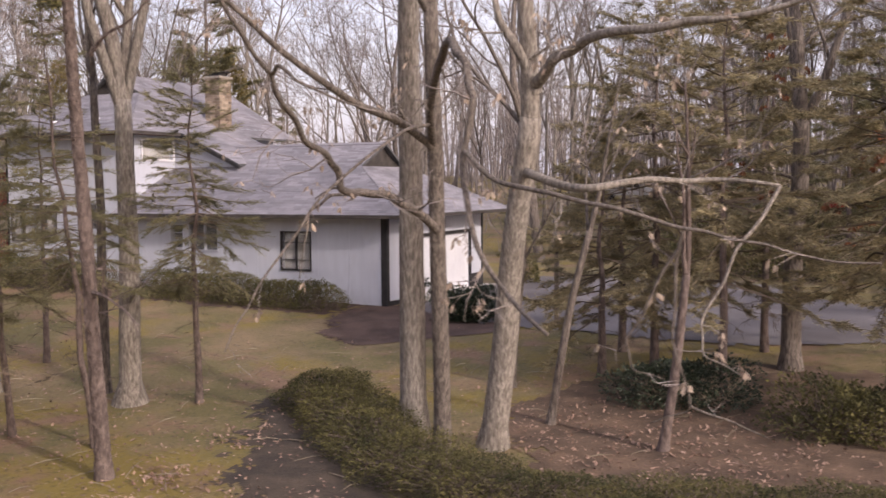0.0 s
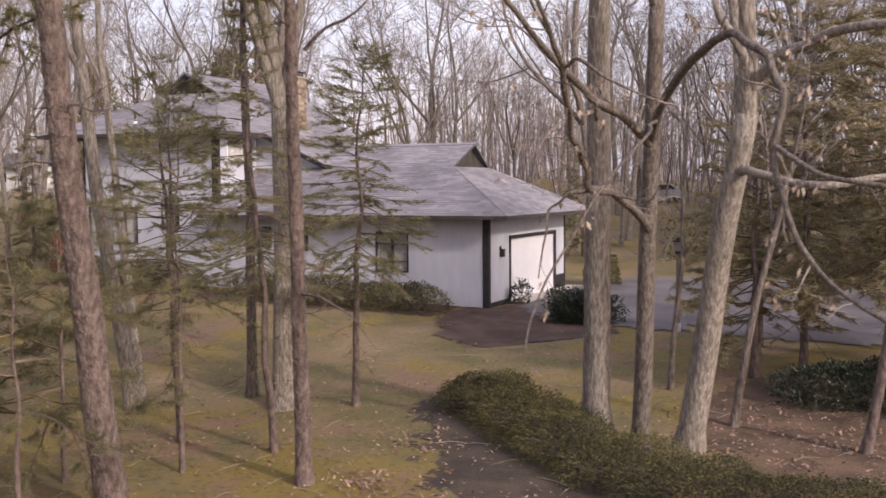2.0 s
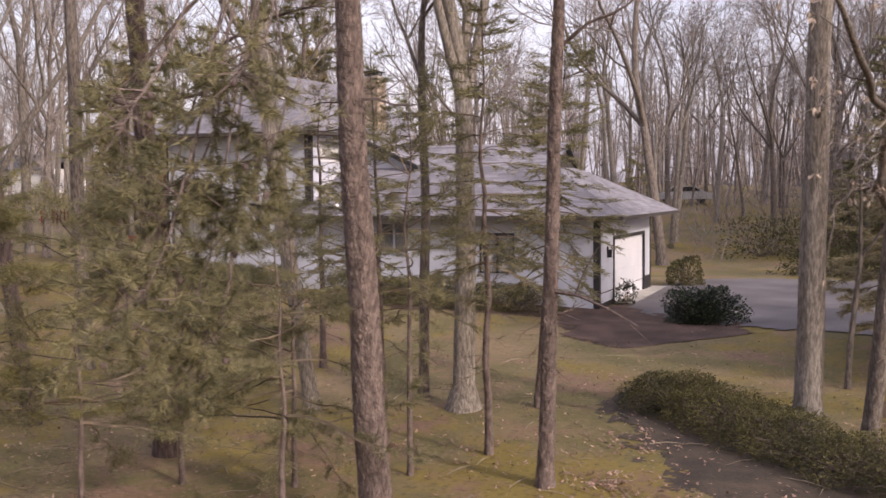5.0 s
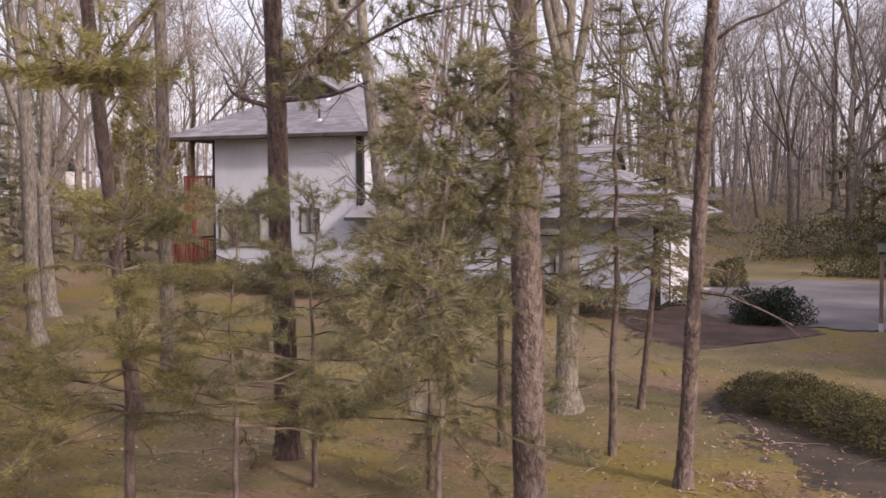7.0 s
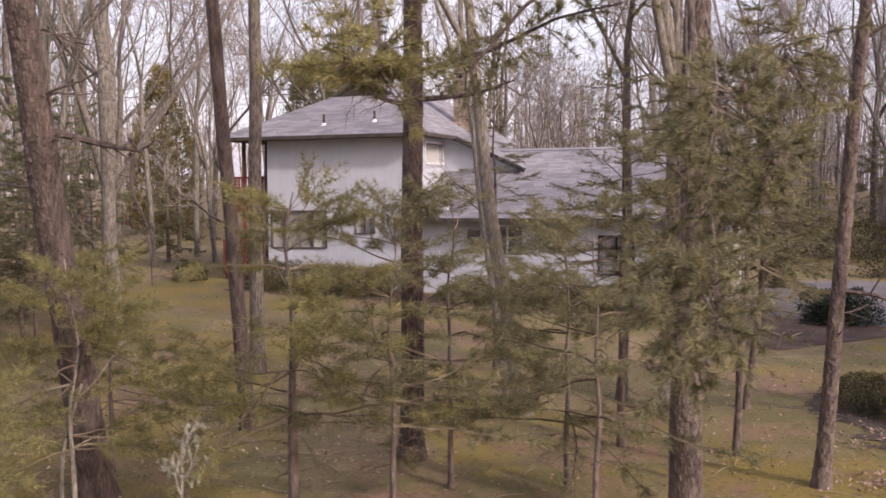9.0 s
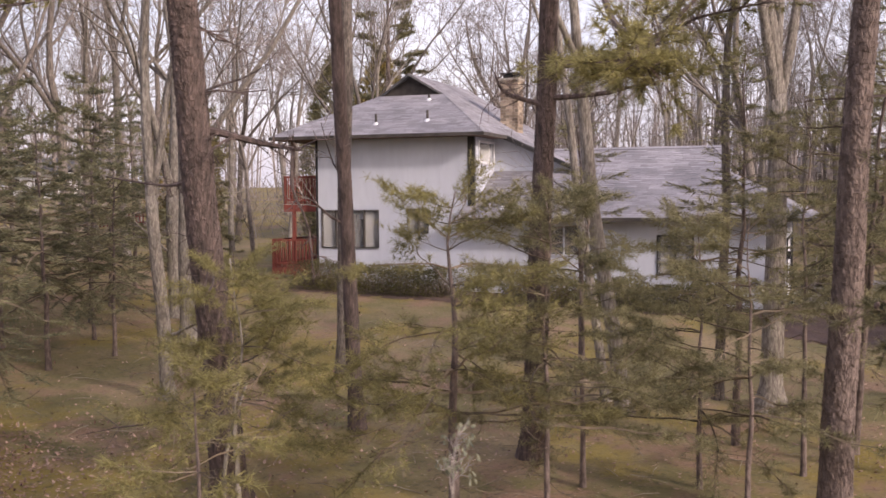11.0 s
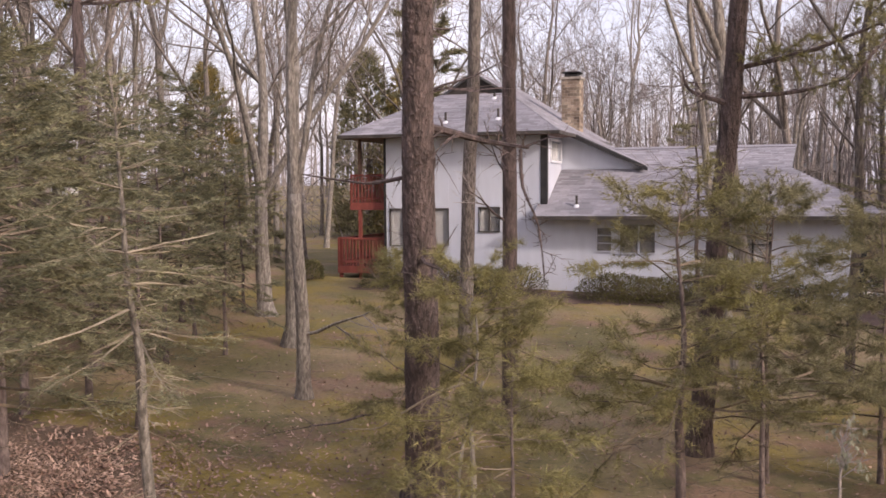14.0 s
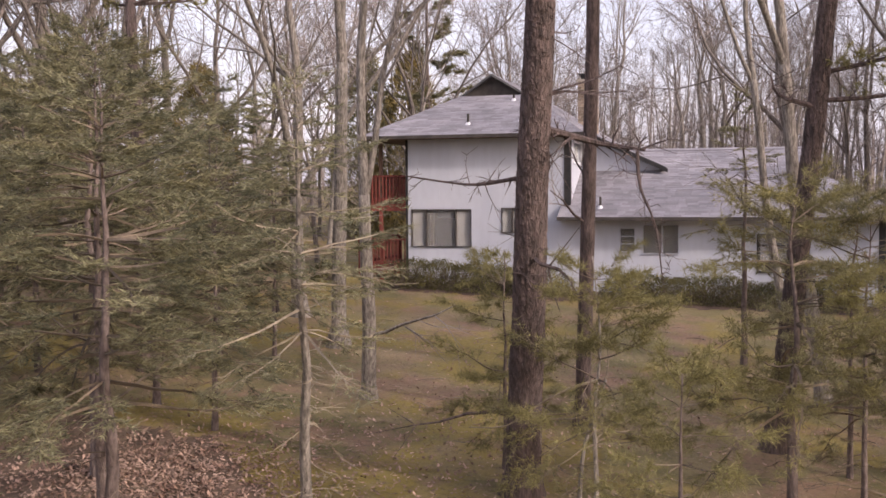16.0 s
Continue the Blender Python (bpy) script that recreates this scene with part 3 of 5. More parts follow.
    for x0, x1, y0, y1 in ((-18.32, -9.93, -0.83, -0.8), (-9.95, -9.92, -0.8, 2.1), (-18.33, -18.3, -0.8, 10.2)):
        part("fascia", Build().box(x0, x1, y0, y1, E2 - 0.12, E2 - 0.005), FASCIA, high)
    part("soffit", Build().box(-18.3, -9.95, -0.8, 0.0, E2 - 0.116, E2 - 0.096).box(-18.3, -16.70, 0.0, 10.2, E2 - 0.116, E2 - 0.096).box(-10.56, -9.95, 0.0, 2.1, E2 - 0.116, E2 - 0.096), BROWN_WOOD, high)
    tagged(part("shingle_cover", tabs, SHINGLE, roof, "weathered grey asphalt shingles in uneven courses"), kind="stuff")
    # vents on the slopes
    for x, y, z, s in ((-9.45, -0.15, 3.36, 1), (-14.4, 0.2, 6.45, 1), (-12.45, 0.4, 6.54, 1), (-13.2, 2.6, 7.49, 0.6)):
        vent = part("roof_vent", Build().tube([Vector((x, y, z - 0.1)), Vector((x, y, z + 0.38 * s))], [0.045, 0.045], 8), FASCIA, house, "dark vent pipe with white flashing")
        part("flashing", Build().tube([Vector((x, y, z - 0.05)), Vector((x, y, z + 0.07))], [0.14, 0.06], 8), DOOR_WHITE, vent)
    # chimney
    x0, x1, y0, y1 = -11.12, -10.40, 5.2, 6.0
    chim = part("chimney", Build().box(x0 + 0.02, x1 - 0.02, y0 + 0.02, y1 - 0.02, 5.0, 8.42), MORTAR, house, "tan brick chimney with dark metal cap")
    bricks = Build()
    z, odd = 5.6, 0
    while z < 8.36:
        for horizontal, lo, hi in ((True, x0, x1), (False, y0, y1)):
            p = lo - (0.12 if odd else 0.0)
            while p < hi:
                a, c = max(p + 0.006, lo), min(p + 0.235, hi)
                if c - a > 0.03:
                    j = rng.uniform(0, 0.012)
                    if horizontal:
                        bricks.box(a, c, y0 - j, y0 + 0.03, z, z + 0.105).box(a, c, y1 - 0.03, y1 + j, z, z + 0.105)
                    else:
                        bricks.box(x0 - j, x0 + 0.03, a, c, z, z + 0.105).box(x1 - 0.03, x1 + j, a, c, z, z + 0.105)
                p += 0.24
        z, odd = z + 0.118, 1 - odd
    tagged(part("brickwork", bricks, BRICK, chim), kind="stuff")
    part("chimney_crown", Build().box(x0 - 0.06, x1 + 0.06, y0 - 0.06, y1 + 0.06, 8.40, 8.49), MORTAR, chim)
    part("chimney_cap", Build().box(x0 + 0.1, x1 - 0.1, y0 + 0.1, y1 - 0.1, 8.49, 8.60).box(x0, x1, y0, y1, 8.66, 8.70).box(x0 + 0.1, x0 + 0.14, y0 + 0.1, y0 + 0.14, 8.60, 8.66).box(x1 - 0.14, x1 - 0.1, y1 - 0.14, y1 - 0.1, 8.60, 8.66), TRIM, chim)


def build_deck():
    deck = thing("deck", "two-level red-stained timber deck with slatted rails beside the house", "deck", at=(-17.9, 2.4, 0.5))
    inv = Matrix.Translation((17.9, -2.4, -0.5))

    def piece(name, b, mat, label=""):
        ob = part(name, b, mat, deck, label)
        ob.matrix_parent_inverse = inv
        return ob
    for z, xl, yf in ((1.12, -18.72, 0.15), (3.52, -18.22, 0.25)):
        yb = 4.8
        for i in range(int((yb - yf) / 0.15)):
            piece("deck_board", Build().box(xl, -16.82, yf + 0.15 * i, yf + 0.15 * i + 0.14, z - 0.04, z), RED_STAIN)
        piece("rim_board", Build().box(xl - 0.04, -16.82, yf - 0.04, yf, z - 0.28, z - 0.02), RED_STAIN)
        piece("rim_board", Build().box(xl - 0.04, xl, yf, yb, z - 0.28, z - 0.02), RED_STAIN)
        for zr in (z + 0.12, z + 1.0):
            piece("rail", Build().box(xl - 0.04, -16.82, yf - 0.03, yf + 0.05, zr, zr + 0.07), RED_STAIN)
            piece("rail", Build().box(xl - 0.04, xl + 0.04, yf + 0.05, yb, zr, zr + 0.07), RED_STAIN)
        n = int((-16.85 - xl) / 0.14)
        for i in range(n + 1):
            piece("baluster", Build().box(xl + 0.14 * i, xl + 0.14 * i + 0.036, yf - 0.045, yf - 0.012, z - 0.05, z + 1.05), RED_STAIN)
        for i in range(int((yb - yf) / 0.16)):
            piece("baluster", Build().box(xl - 0.055, xl - 0.02, yf + 0.16 * i, yf + 0.16 * i + 0.036, z - 0.05, z + 1.05), RED_STAIN)
    for x, y, z0, z1, mat in ((-17.88, 0.3, 0.4, 3.4, RED_STAIN), (-17.88, 0.3, 3.4, 5.9, BROWN_WOOD), (-17.88, 4.6, 0.4, 5.9, BROWN_WOOD), (-18.66, 0.25, 0.4, 2.2, RED_STAIN),
                              (-18.66, 4.7, 0.4, 2.2, RED_STAIN)):
        piece("post", Build().box(x - 0.06, x + 0.06, y - 0.06, y + 0.06, z0, z1), mat)


build_house()
build_deck()
# the whole house stands a little askew to the lawn
askew = Matrix.Translation((-8, 0, 0)) @ pose(0, 0, 0, 0, 0, -1.2) @ Matrix.Translation((8, 0, 0))
for name in ("house", "deck"):
    bpy.data.objects[name].matrix_world = askew @ Matrix.Translation(bpy.data.objects[name].location)
tagged(part("garage_apron", Build().box(0.02, 0.75, 1.7, 8.3, -0.2, 0.045), CONCRETE), "pale concrete strip before the garage door", "apron", kind="structure")


# ---- bare trees ----
def limb(thick, fine, tips, p, d, length, r, level, rng, lift=0.25, wig=0.22, kids=(7, 5, 4, 3), thin=0.016, least=0.006):
    """A wavering tapered limb that throws off smaller ones."""
    n = (1 if r < 0.016 else 2) if level <= 0 else max(3, min(7, int(length / 0.45)))
    pts, rad, way = [p.copy()], [r], d.normalized()
    for i in range(n):
        way = (way + unit(rng) * wig + Vector((0, 0, lift * 0.3))).normalized()
        pts.append(pts[-1] + way * length / n)
        rad.append(r * (1 - 0.72 * (i + 1) / n))
    target = thick if r > thin else fine
    if level <= 0 and least > 0.01:
        # far twigs: crossed slivers with finer ones at the end
        for side in (unit(rng), unit(rng)):
            fine.blade(p, (pts[-1] - p).normalized(), side, length, r)
        for _ in range(4):
            fine.blade(p.lerp(pts[-1], rng.uniform(0.2, 0.9)), (way + unit(rng) * 0.8).normalized(), unit(rng), rng.uniform(0.4, 1.1), 0.011)
        tips.append((pts[-1], way))
        return
    target.tube(pts, rad, 6 if r > 0.07 else 4 if r > 0.03 else 3)
    if level <= 0:
        tips.append((pts[-1], way))
        return
    count = kids[len(kids) - level] if level <= len(kids) else kids[0]
    for k in range(count):
        f = rng.uniform(0.22, 1.0)
        i = min(int(f * n), n - 1)
        q = pts[i].lerp(pts[i + 1], f * n - i)
        axis = (pts[i + 1] - pts[i]).normalized()
        side = unit(rng)
        side = (side - axis * side.dot(axis)).normalized()
        a = rng.uniform(0.45, 0.95)
        limb(thick, fine, tips, q, axis * math.cos(a) + side * math.sin(a), length * rng.uniform(0.42, 0.66) * (1.15 - 0.4 * f), max(rad[i] * rng.uniform(0.42, 0.62), least),
             level - 1, rng, lift, wig * 1.12, kids, thin, least)


def rounded(q, steps=3):
    """A smooth curve through the points."""
    out = []
    for i in range(len(q) - 1):
        a, b, c, d = q[max(i - 1, 0)], q[i], q[i + 1], q[min(i + 2, len(q) - 1)]
        for k in range(steps):
            t = k / steps
            out.append(0.5 * (2 * b + (c - a) * t + (2 * a - 5 * b + 4 * c - d) * t * t + (3 * b - a - 3 * c + d) * t ** 3))
    return out + [q[-1]]


def bare_tree(name, label, base, via, height, r, seed, forks=3, fork_at=0.5, levels=3, mat=None, low=(), kids=(5, 5, 4), group="", flare=1.35, limbs=0, leaves=0, least=0.006, spread=0.45, leaf=0.115):
    """A leafless hardwood: trunk through base and via, stems from the fork, limbs and twigs. low: hand-set limbs as point lists with a radius."""
    rng = random.Random(seed)
    mat = mat or BARK_GREY
    tree = thing(name, label, "tree", group, at=base)
    o, lean = Vector((0, 0, 0)), (Vector(via) - Vector(base))
    lean = lean / lean.z
    thick, fine, tips = Build(), Build(), []
    fork = height * fork_at
    n = 12
    pts, rad = [Vector((0, 0, -0.3)), Vector((0, 0, 0.02))], [r * flare * 1.15, r * flare]
    bend = unit(rng) * 0.06
    for i in range(1, n + 1):
        z = fork * i / n
        sway = Vector((noise.noise(Vector((z * 0.35, seed, 0))), noise.noise(Vector((z * 0.35, seed, 9))), 0)) * 0.07 * min(z, 3) / 3
        pts.append(lean * z + sway + bend * math.sin(math.pi * i / n))
        rad.append(r * (1.0 + (flare - 1) * max(0, 1 - z / 0.5) ** 2) * (1 - 0.28 * i / n))
    thick.tube(pts, rad, 12 if r > 0.12 else 8)
    top, rt = pts[-1], rad[-1]
    turn = rng.uniform(0, 6.28)
    for k in range(forks):
        w = turn + k * 6.283 / forks + rng.uniform(-0.4, 0.4)
        a = 0.05 if k == 0 else 0.12 + spread * rng.uniform(0.5, 1.0)
        d = Vector((math.cos(w) * math.sin(a), math.sin(w) * math.sin(a), math.cos(a))) + lean * 0.0 + Vector((lean.x, lean.y, 0)) * 0.6
        limb(thick, fine, tips, top - lean * (rt * (0.3 if k == 0 else 1.6)), d, (height - fork) * rng.uniform(0.8, 1.05), rt * (0.99 if k == 0 else 0.7), levels, rng, 0.3, 0.13 if least < 0.01 else 0.2, kids, least=least)
    for k in range(limbs):
        i = rng.randrange(5, n + 1)
        w, a = rng.uniform(0, 6.28), rng.uniform(0.8, 1.25)
        d = Vector((math.cos(w) * math.sin(a), math.sin(w) * math.sin(a), math.cos(a)))
        limb(thick, fine, tips, pts[i], d, rng.uniform(0.9, 2.4), rad[i] * rng.uniform(0.16, 0.3), max(levels - 1, 1), rng, 0.2, 0.25, kids, least=least)
    for rr, path in low:
        q = [Vector(v) - Vector(base) for v in path]
        fine_pts = [q[0]]
        for a, c in zip(q, q[1:]):
            fine_pts += [a.lerp(c, 0.5) + unit(rng) * 0.05 * (c - a).length, c]
        fine_pts = rounded(fine_pts)
        m = len(fine_pts)
        rads = [rr * (1 - 0.7 * i / (m - 1)) for i in range(m)]
        thick.tube(fine_pts, rads, 7)
        for i in range(5, m, 5 if rr > 0.05 else 8):
            limb(thick, fine, tips, fine_pts[i], (fine_pts[i] - fine_pts[i - 1]).normalized() * 0.6 + unit(rng), rng.uniform(0.4, 1.1) if rr > 0.05 else rng.uniform(0.2, 0.5), max(rads[i] * 0.34, 0.005),
                 2 if rr > 0.05 else 1, rng, 0.0, 0.5, (3, 2))
    part("trunk", thick, mat, tree, smooth=True)
    tagged(part("twig_growth", fine, TWIG, tree), kind="stuff")
    if leaves:
        lv = Build()
        near = [t for t in tips if t[0].z < 8.5]
        for _ in range(leaves):
            p, d = rng.choice(near or tips)
            for _ in range(rng.randint(1, 3)):
                s = unit(rng)
                lv.leaf(p + s * 0.03, (Vector((0, 0, -1)) + s * 0.6).normalized(), unit(rng), leaf * rng.uniform(0.7, 1.3), leaf * rng.uniform(0.17, 0.35))
        tagged(part("dry_leafage", lv, RED_LEAF if leaves > 150 else PALE_LEAF if leaves == 55 else DEAD_LEAF, tree, "withered leaves still hanging on"), kind="stuff")
    return tree


def g3(x, y):
    return (x, y, lie(x, y) - 0.05)


# trees round the near lawn
L11 = [(0.09, [(9.68, -14.1, 4.15), (10.0, -14.66, 4.16), (11.2, -15.4, 3.93), (12.0, -14.9, 4.06), (12.9, -14.4, 4.05), (13.9, -14.5, 3.95)]),
       (0.11, [(10.0, -14.45, 5.65), (10.5, -15.0, 6.0), (11.2, -15.5, 6.2), (12.37, -16.3, 6.17), (13.38, -16.6, 6.2), (14.6, -16.8, 6.4)]),
       (0.12, [(9.98, -14.4, 5.5), (9.8, -14.6, 6.1), (9.45, -14.7, 6.7), (9.2, -14.7, 7.6)]),
       (0.032, [(13.9, -14.5, 3.95), (13.34, -15.0, 3.01), (12.9, -15.3, 2.01), (12.96, -15.5, 1.46), (13.62, -15.6, 1.14)])]
L10 = [(0.08, [(8.36, -14.8, 3.2), (8.2, -15.5, 3.62), (8.06, -16.1, 3.85), (8.0, -16.9, 3.9), (8.06, -17.6, 3.95), (8.1, -17.75, 4.2), (8.1, -18.1, 4.45), (8.16, -18.8, 4.62), (8.33, -19.6, 5.05),
               (8.42, -20.0, 5.38), (8.42, -20.6, 5.8), (8.3, -21.1, 6.5)]),
       (0.03, [(8.0, -16.95, 3.9), (7.7, -17.3, 3.85), (7.45, -17.5, 3.6), (7.4, -17.6, 3.1), (7.32, -17.6, 2.6)]),
       (0.03, [(8.42, -20.0, 5.38), (8.62, -20.14, 5.47), (8.93, -20.2, 5.26), (9.28, -19.9, 5.06), (9.7, -19.6, 4.9)]),
       (0.085, [(8.45, -15.15, 4.6), (8.34, -15.5, 4.8), (7.97, -16.7, 5.2), (7.76, -18.2, 5.7), (7.52, -19.2, 6.26), (7.2, -20.0, 6.9)]),
       (0.075, [(8.48, -15.25, 4.7), (9.1, -16.6, 5.45), (9.7, -17.6, 5.8), (10.22, -18.5, 5.88), (10.7, -19.2, 5.5), (10.93, -19.52, 5.0), (10.82, -19.6, 4.25), (11.1, -19.94, 3.4), (11.53, -20.15, 2.84), (12.3, -20.9, 2.45)]),
       (0.028, [(8.7, -15.9, 4.95), (8.96, -17.6, 4.7), (8.6, -19.2, 3.81), (8.3, -19.68, 3.1), (8.09, -20.1, 2.48), (8.15, -20.7, 2.0)]),
       (0.034, [(10.85, -19.58, 4.4), (11.4, -20.0, 4.05), (12.2, -20.4, 3.9)] + [(12.91, -20.6, 3.76), (13.57, -20.55, 3.56), (14.12, -20.5, 3.44), (14.66, -20.45, 3.32), (15.48, -20.4, 3.23)]), (0.02, [(13.65, -20.7, 3.53), (13.57, -20.65, 3.07), (13.53, -20.6, 2.43), (13.71, -20.55, 1.73), (13.28, -20.5, 1.52)]),
       (0.018, [(13.63, -20.7, 3.38), (13.31, -20.65, 2.83), (13.06, -20.6, 2.41), (13.12, -20.55, 2.08), (13.43, -20.5, 1.99)]), (0.016, [(13.72, -20.6, 1.75), (14.09, -20.55, 1.63), (14.47, -20.5, 1.47)])]
bare_tree("oak_tree", "tall straight grey-barked hardwood standing behind the clipped hedge", g3(6.92, -12.8), (7.11, -13.25, 6.8), 17, 0.27, 11, 3, 0.52, 3, BARK_PALE, limbs=2, leaves=30)
bare_tree("oak_tree", "slender furrowed hardwood with crooked lichened limbs behind the hedge", g3(7.98, -13.8), (8.59, -15.5, 6.0), 13, 0.165, 12, 2, 0.6, 3, BARK_GREY, low=L10, leaves=120)
bare_tree("oak_tree", "leaning furrowed oak with long level limbs behind the hedge", g3(8.75, -13.28), (10.04, -14.5, 6.0), 15, 0.25, 13, 2, 0.40, 3, BARK_PALE, low=L11, leaves=145)
bare_tree("maple_sapling", "thin leaning sapling on leaf-strewn ground", g3(9.31, -11.6), (9.95, -11.4, 2.8), 7, 0.09, 14, 2, 0.55, 2)
bare_tree("maple_sapling", "thin dark sapling leaning over leaf litter", g3(11.71, -12.5), (12.15, -12.8, 2.27), 6.5, 0.10, 15, 2, 0.5, 2, BARK_PINE, leaves=60)
bare_tree("maple_sapling", "thin sapling among the litter by the drive", g3(7.6, -9.0), (7.9, -8.9, 3.0), 6, 0.07, 16, 2, 0.5, 2)
bare_tree("oak_tree", "oak with russet leaves still hanging beside the drive", g3(13.2, -5.6), (13.4, -6.0, 4.9), 14, 0.24, 17, 3, 0.42, 3, BARK_GREY, limbs=4, leaves=500)
bare_tree("hardwood_tree", "pale-barked hardwood on the mossy lawn", g3(-2.94, -14.11), (-3.82, -14.45, 6.0), 15, 0.17, 18, 2, 0.5, 3, BARK_PALE, limbs=3)
bare_tree("hardwood_tree", "broad pale hardwood that forks into several stems on a root mound", g3(-0.07, -12.7), (0.03, -12.85, 6.0), 16, 0.25, 19, 4, 0.42, 3, BARK_PALE, flare=1.7, spread=0.2, limbs=1)
bare_tree("hardwood_tree", "straight grey hardwood on the lawn", g3(-1.2, -12.2), (-1.1, -12.4, 4.0), 12, 0.12, 20, 2, 0.6, 3, BARK_GREY)
bare_tree("hardwood_tree", "crooked pale hardwood leaning over the lawn", g3(-3.5, -13.2), (-4.5, -13.0, 6.6), 13, 0.11, 25, 2, 0.55, 3, BARK_PALE, limbs=2)
bare_tree("hardwood_tree", "furrowed hardwood of several stems on the lawn", g3(-12.54, -16.4), (-12.2, -17.6, 6.0), 15, 0.165, 26, 2, 0.30, 3, BARK_PALE, flare=1.4, spread=0.12, limbs=1, kids=(4, 4, 4))
bare_tree("hardwood_tree", "grey hardwood with a flared foot on the lawn", g3(-15.09, -11.5), (-14.71, -12.08, 6.0), 15, 0.21, 27, 2, 0.5, 3, BARK_PALE, flare=1.8, spread=0.3)
bare_tree("hardwood_tree", "pale spreading hardwood near the deck", g3(-17.75, -7.78), (-17.8, -7.98, 6.0), 15, 0.26, 28, 3, 0.26, 3, BARK_PALE, flare=1.5, spread=0.6, limbs=2)
bare_tree("hardwood_tree", "straight grey-barked tree on the open lawn", g3(-9.96, -12.8), (-9.53, -13.48, 6.0), 17, 0.18, 29, 2, 0.62, 3, BARK_GREY)
bare_tree("hardwood_tree", "straight dark-barked tree on the open lawn", g3(-7.78, -17.06), (-7.43, -18.56, 6.0), 16, 0.155, 30, 2, 0.62, 3, BARK_DARK, limbs=2)

bare_tree("maple_sapling", "thin sapling with a few pale withered leaves at its tip", g3(-2.3, -27.9), (-2.25, -27.88, 1.2), 3.2, 0.02, 33, 2, 0.86, 2, BARK_GREY, leaves=55, spread=0.3, leaf=0.06)


# ---- pines and spruces ----
def needle_twig(leafy, wood, p, d, length, rng, size, flat=0.6, step=0.025):
    """A twig set with needle sprays along both sides."""
    side = d.cross(Vector((0, 0, 1)))
    side = side.normalized() if side.length > 0.05 else Vector((1, 0, 0))
    wood.blade(p, d, side, length, 0.006)
    n = max(3, int(length / step))
    for i in range(n):
        q = p + d * length * (i + 0.6) / n
        for s in (-1, 1):
            w = (d * rng.uniform(0.4, 0.9) + side * s * rng.uniform(0.4, 0.9) + unit(rng) * flat).normalized()
            leafy.blade(q, w, unit(rng), size * rng.uniform(0.6, 1.2), size * 0.078)
    leafy.blade(p + d * length, d, side, size, size * 0.08)


def tuft(leafy, wood, p, d, length, rng, size):
    """A pine twig: bare, with brushes of long needles towards its tip."""
    side = d.cross(Vector((0, 0, 1)))
    side = side.normalized() if side.length > 0.05 else Vector((1, 0, 0))
    wood.blade(p, d, side, length, 0.006)
    for f in (0.4, 0.6, 0.8, 1.0):
        q = p + d * length * f
        for _ in range(13):
            leafy.blade(q, (d * 0.7 + unit(rng)).normalized(), unit(rng), size * rng.uniform(0.7, 1.3), size * 0.036)


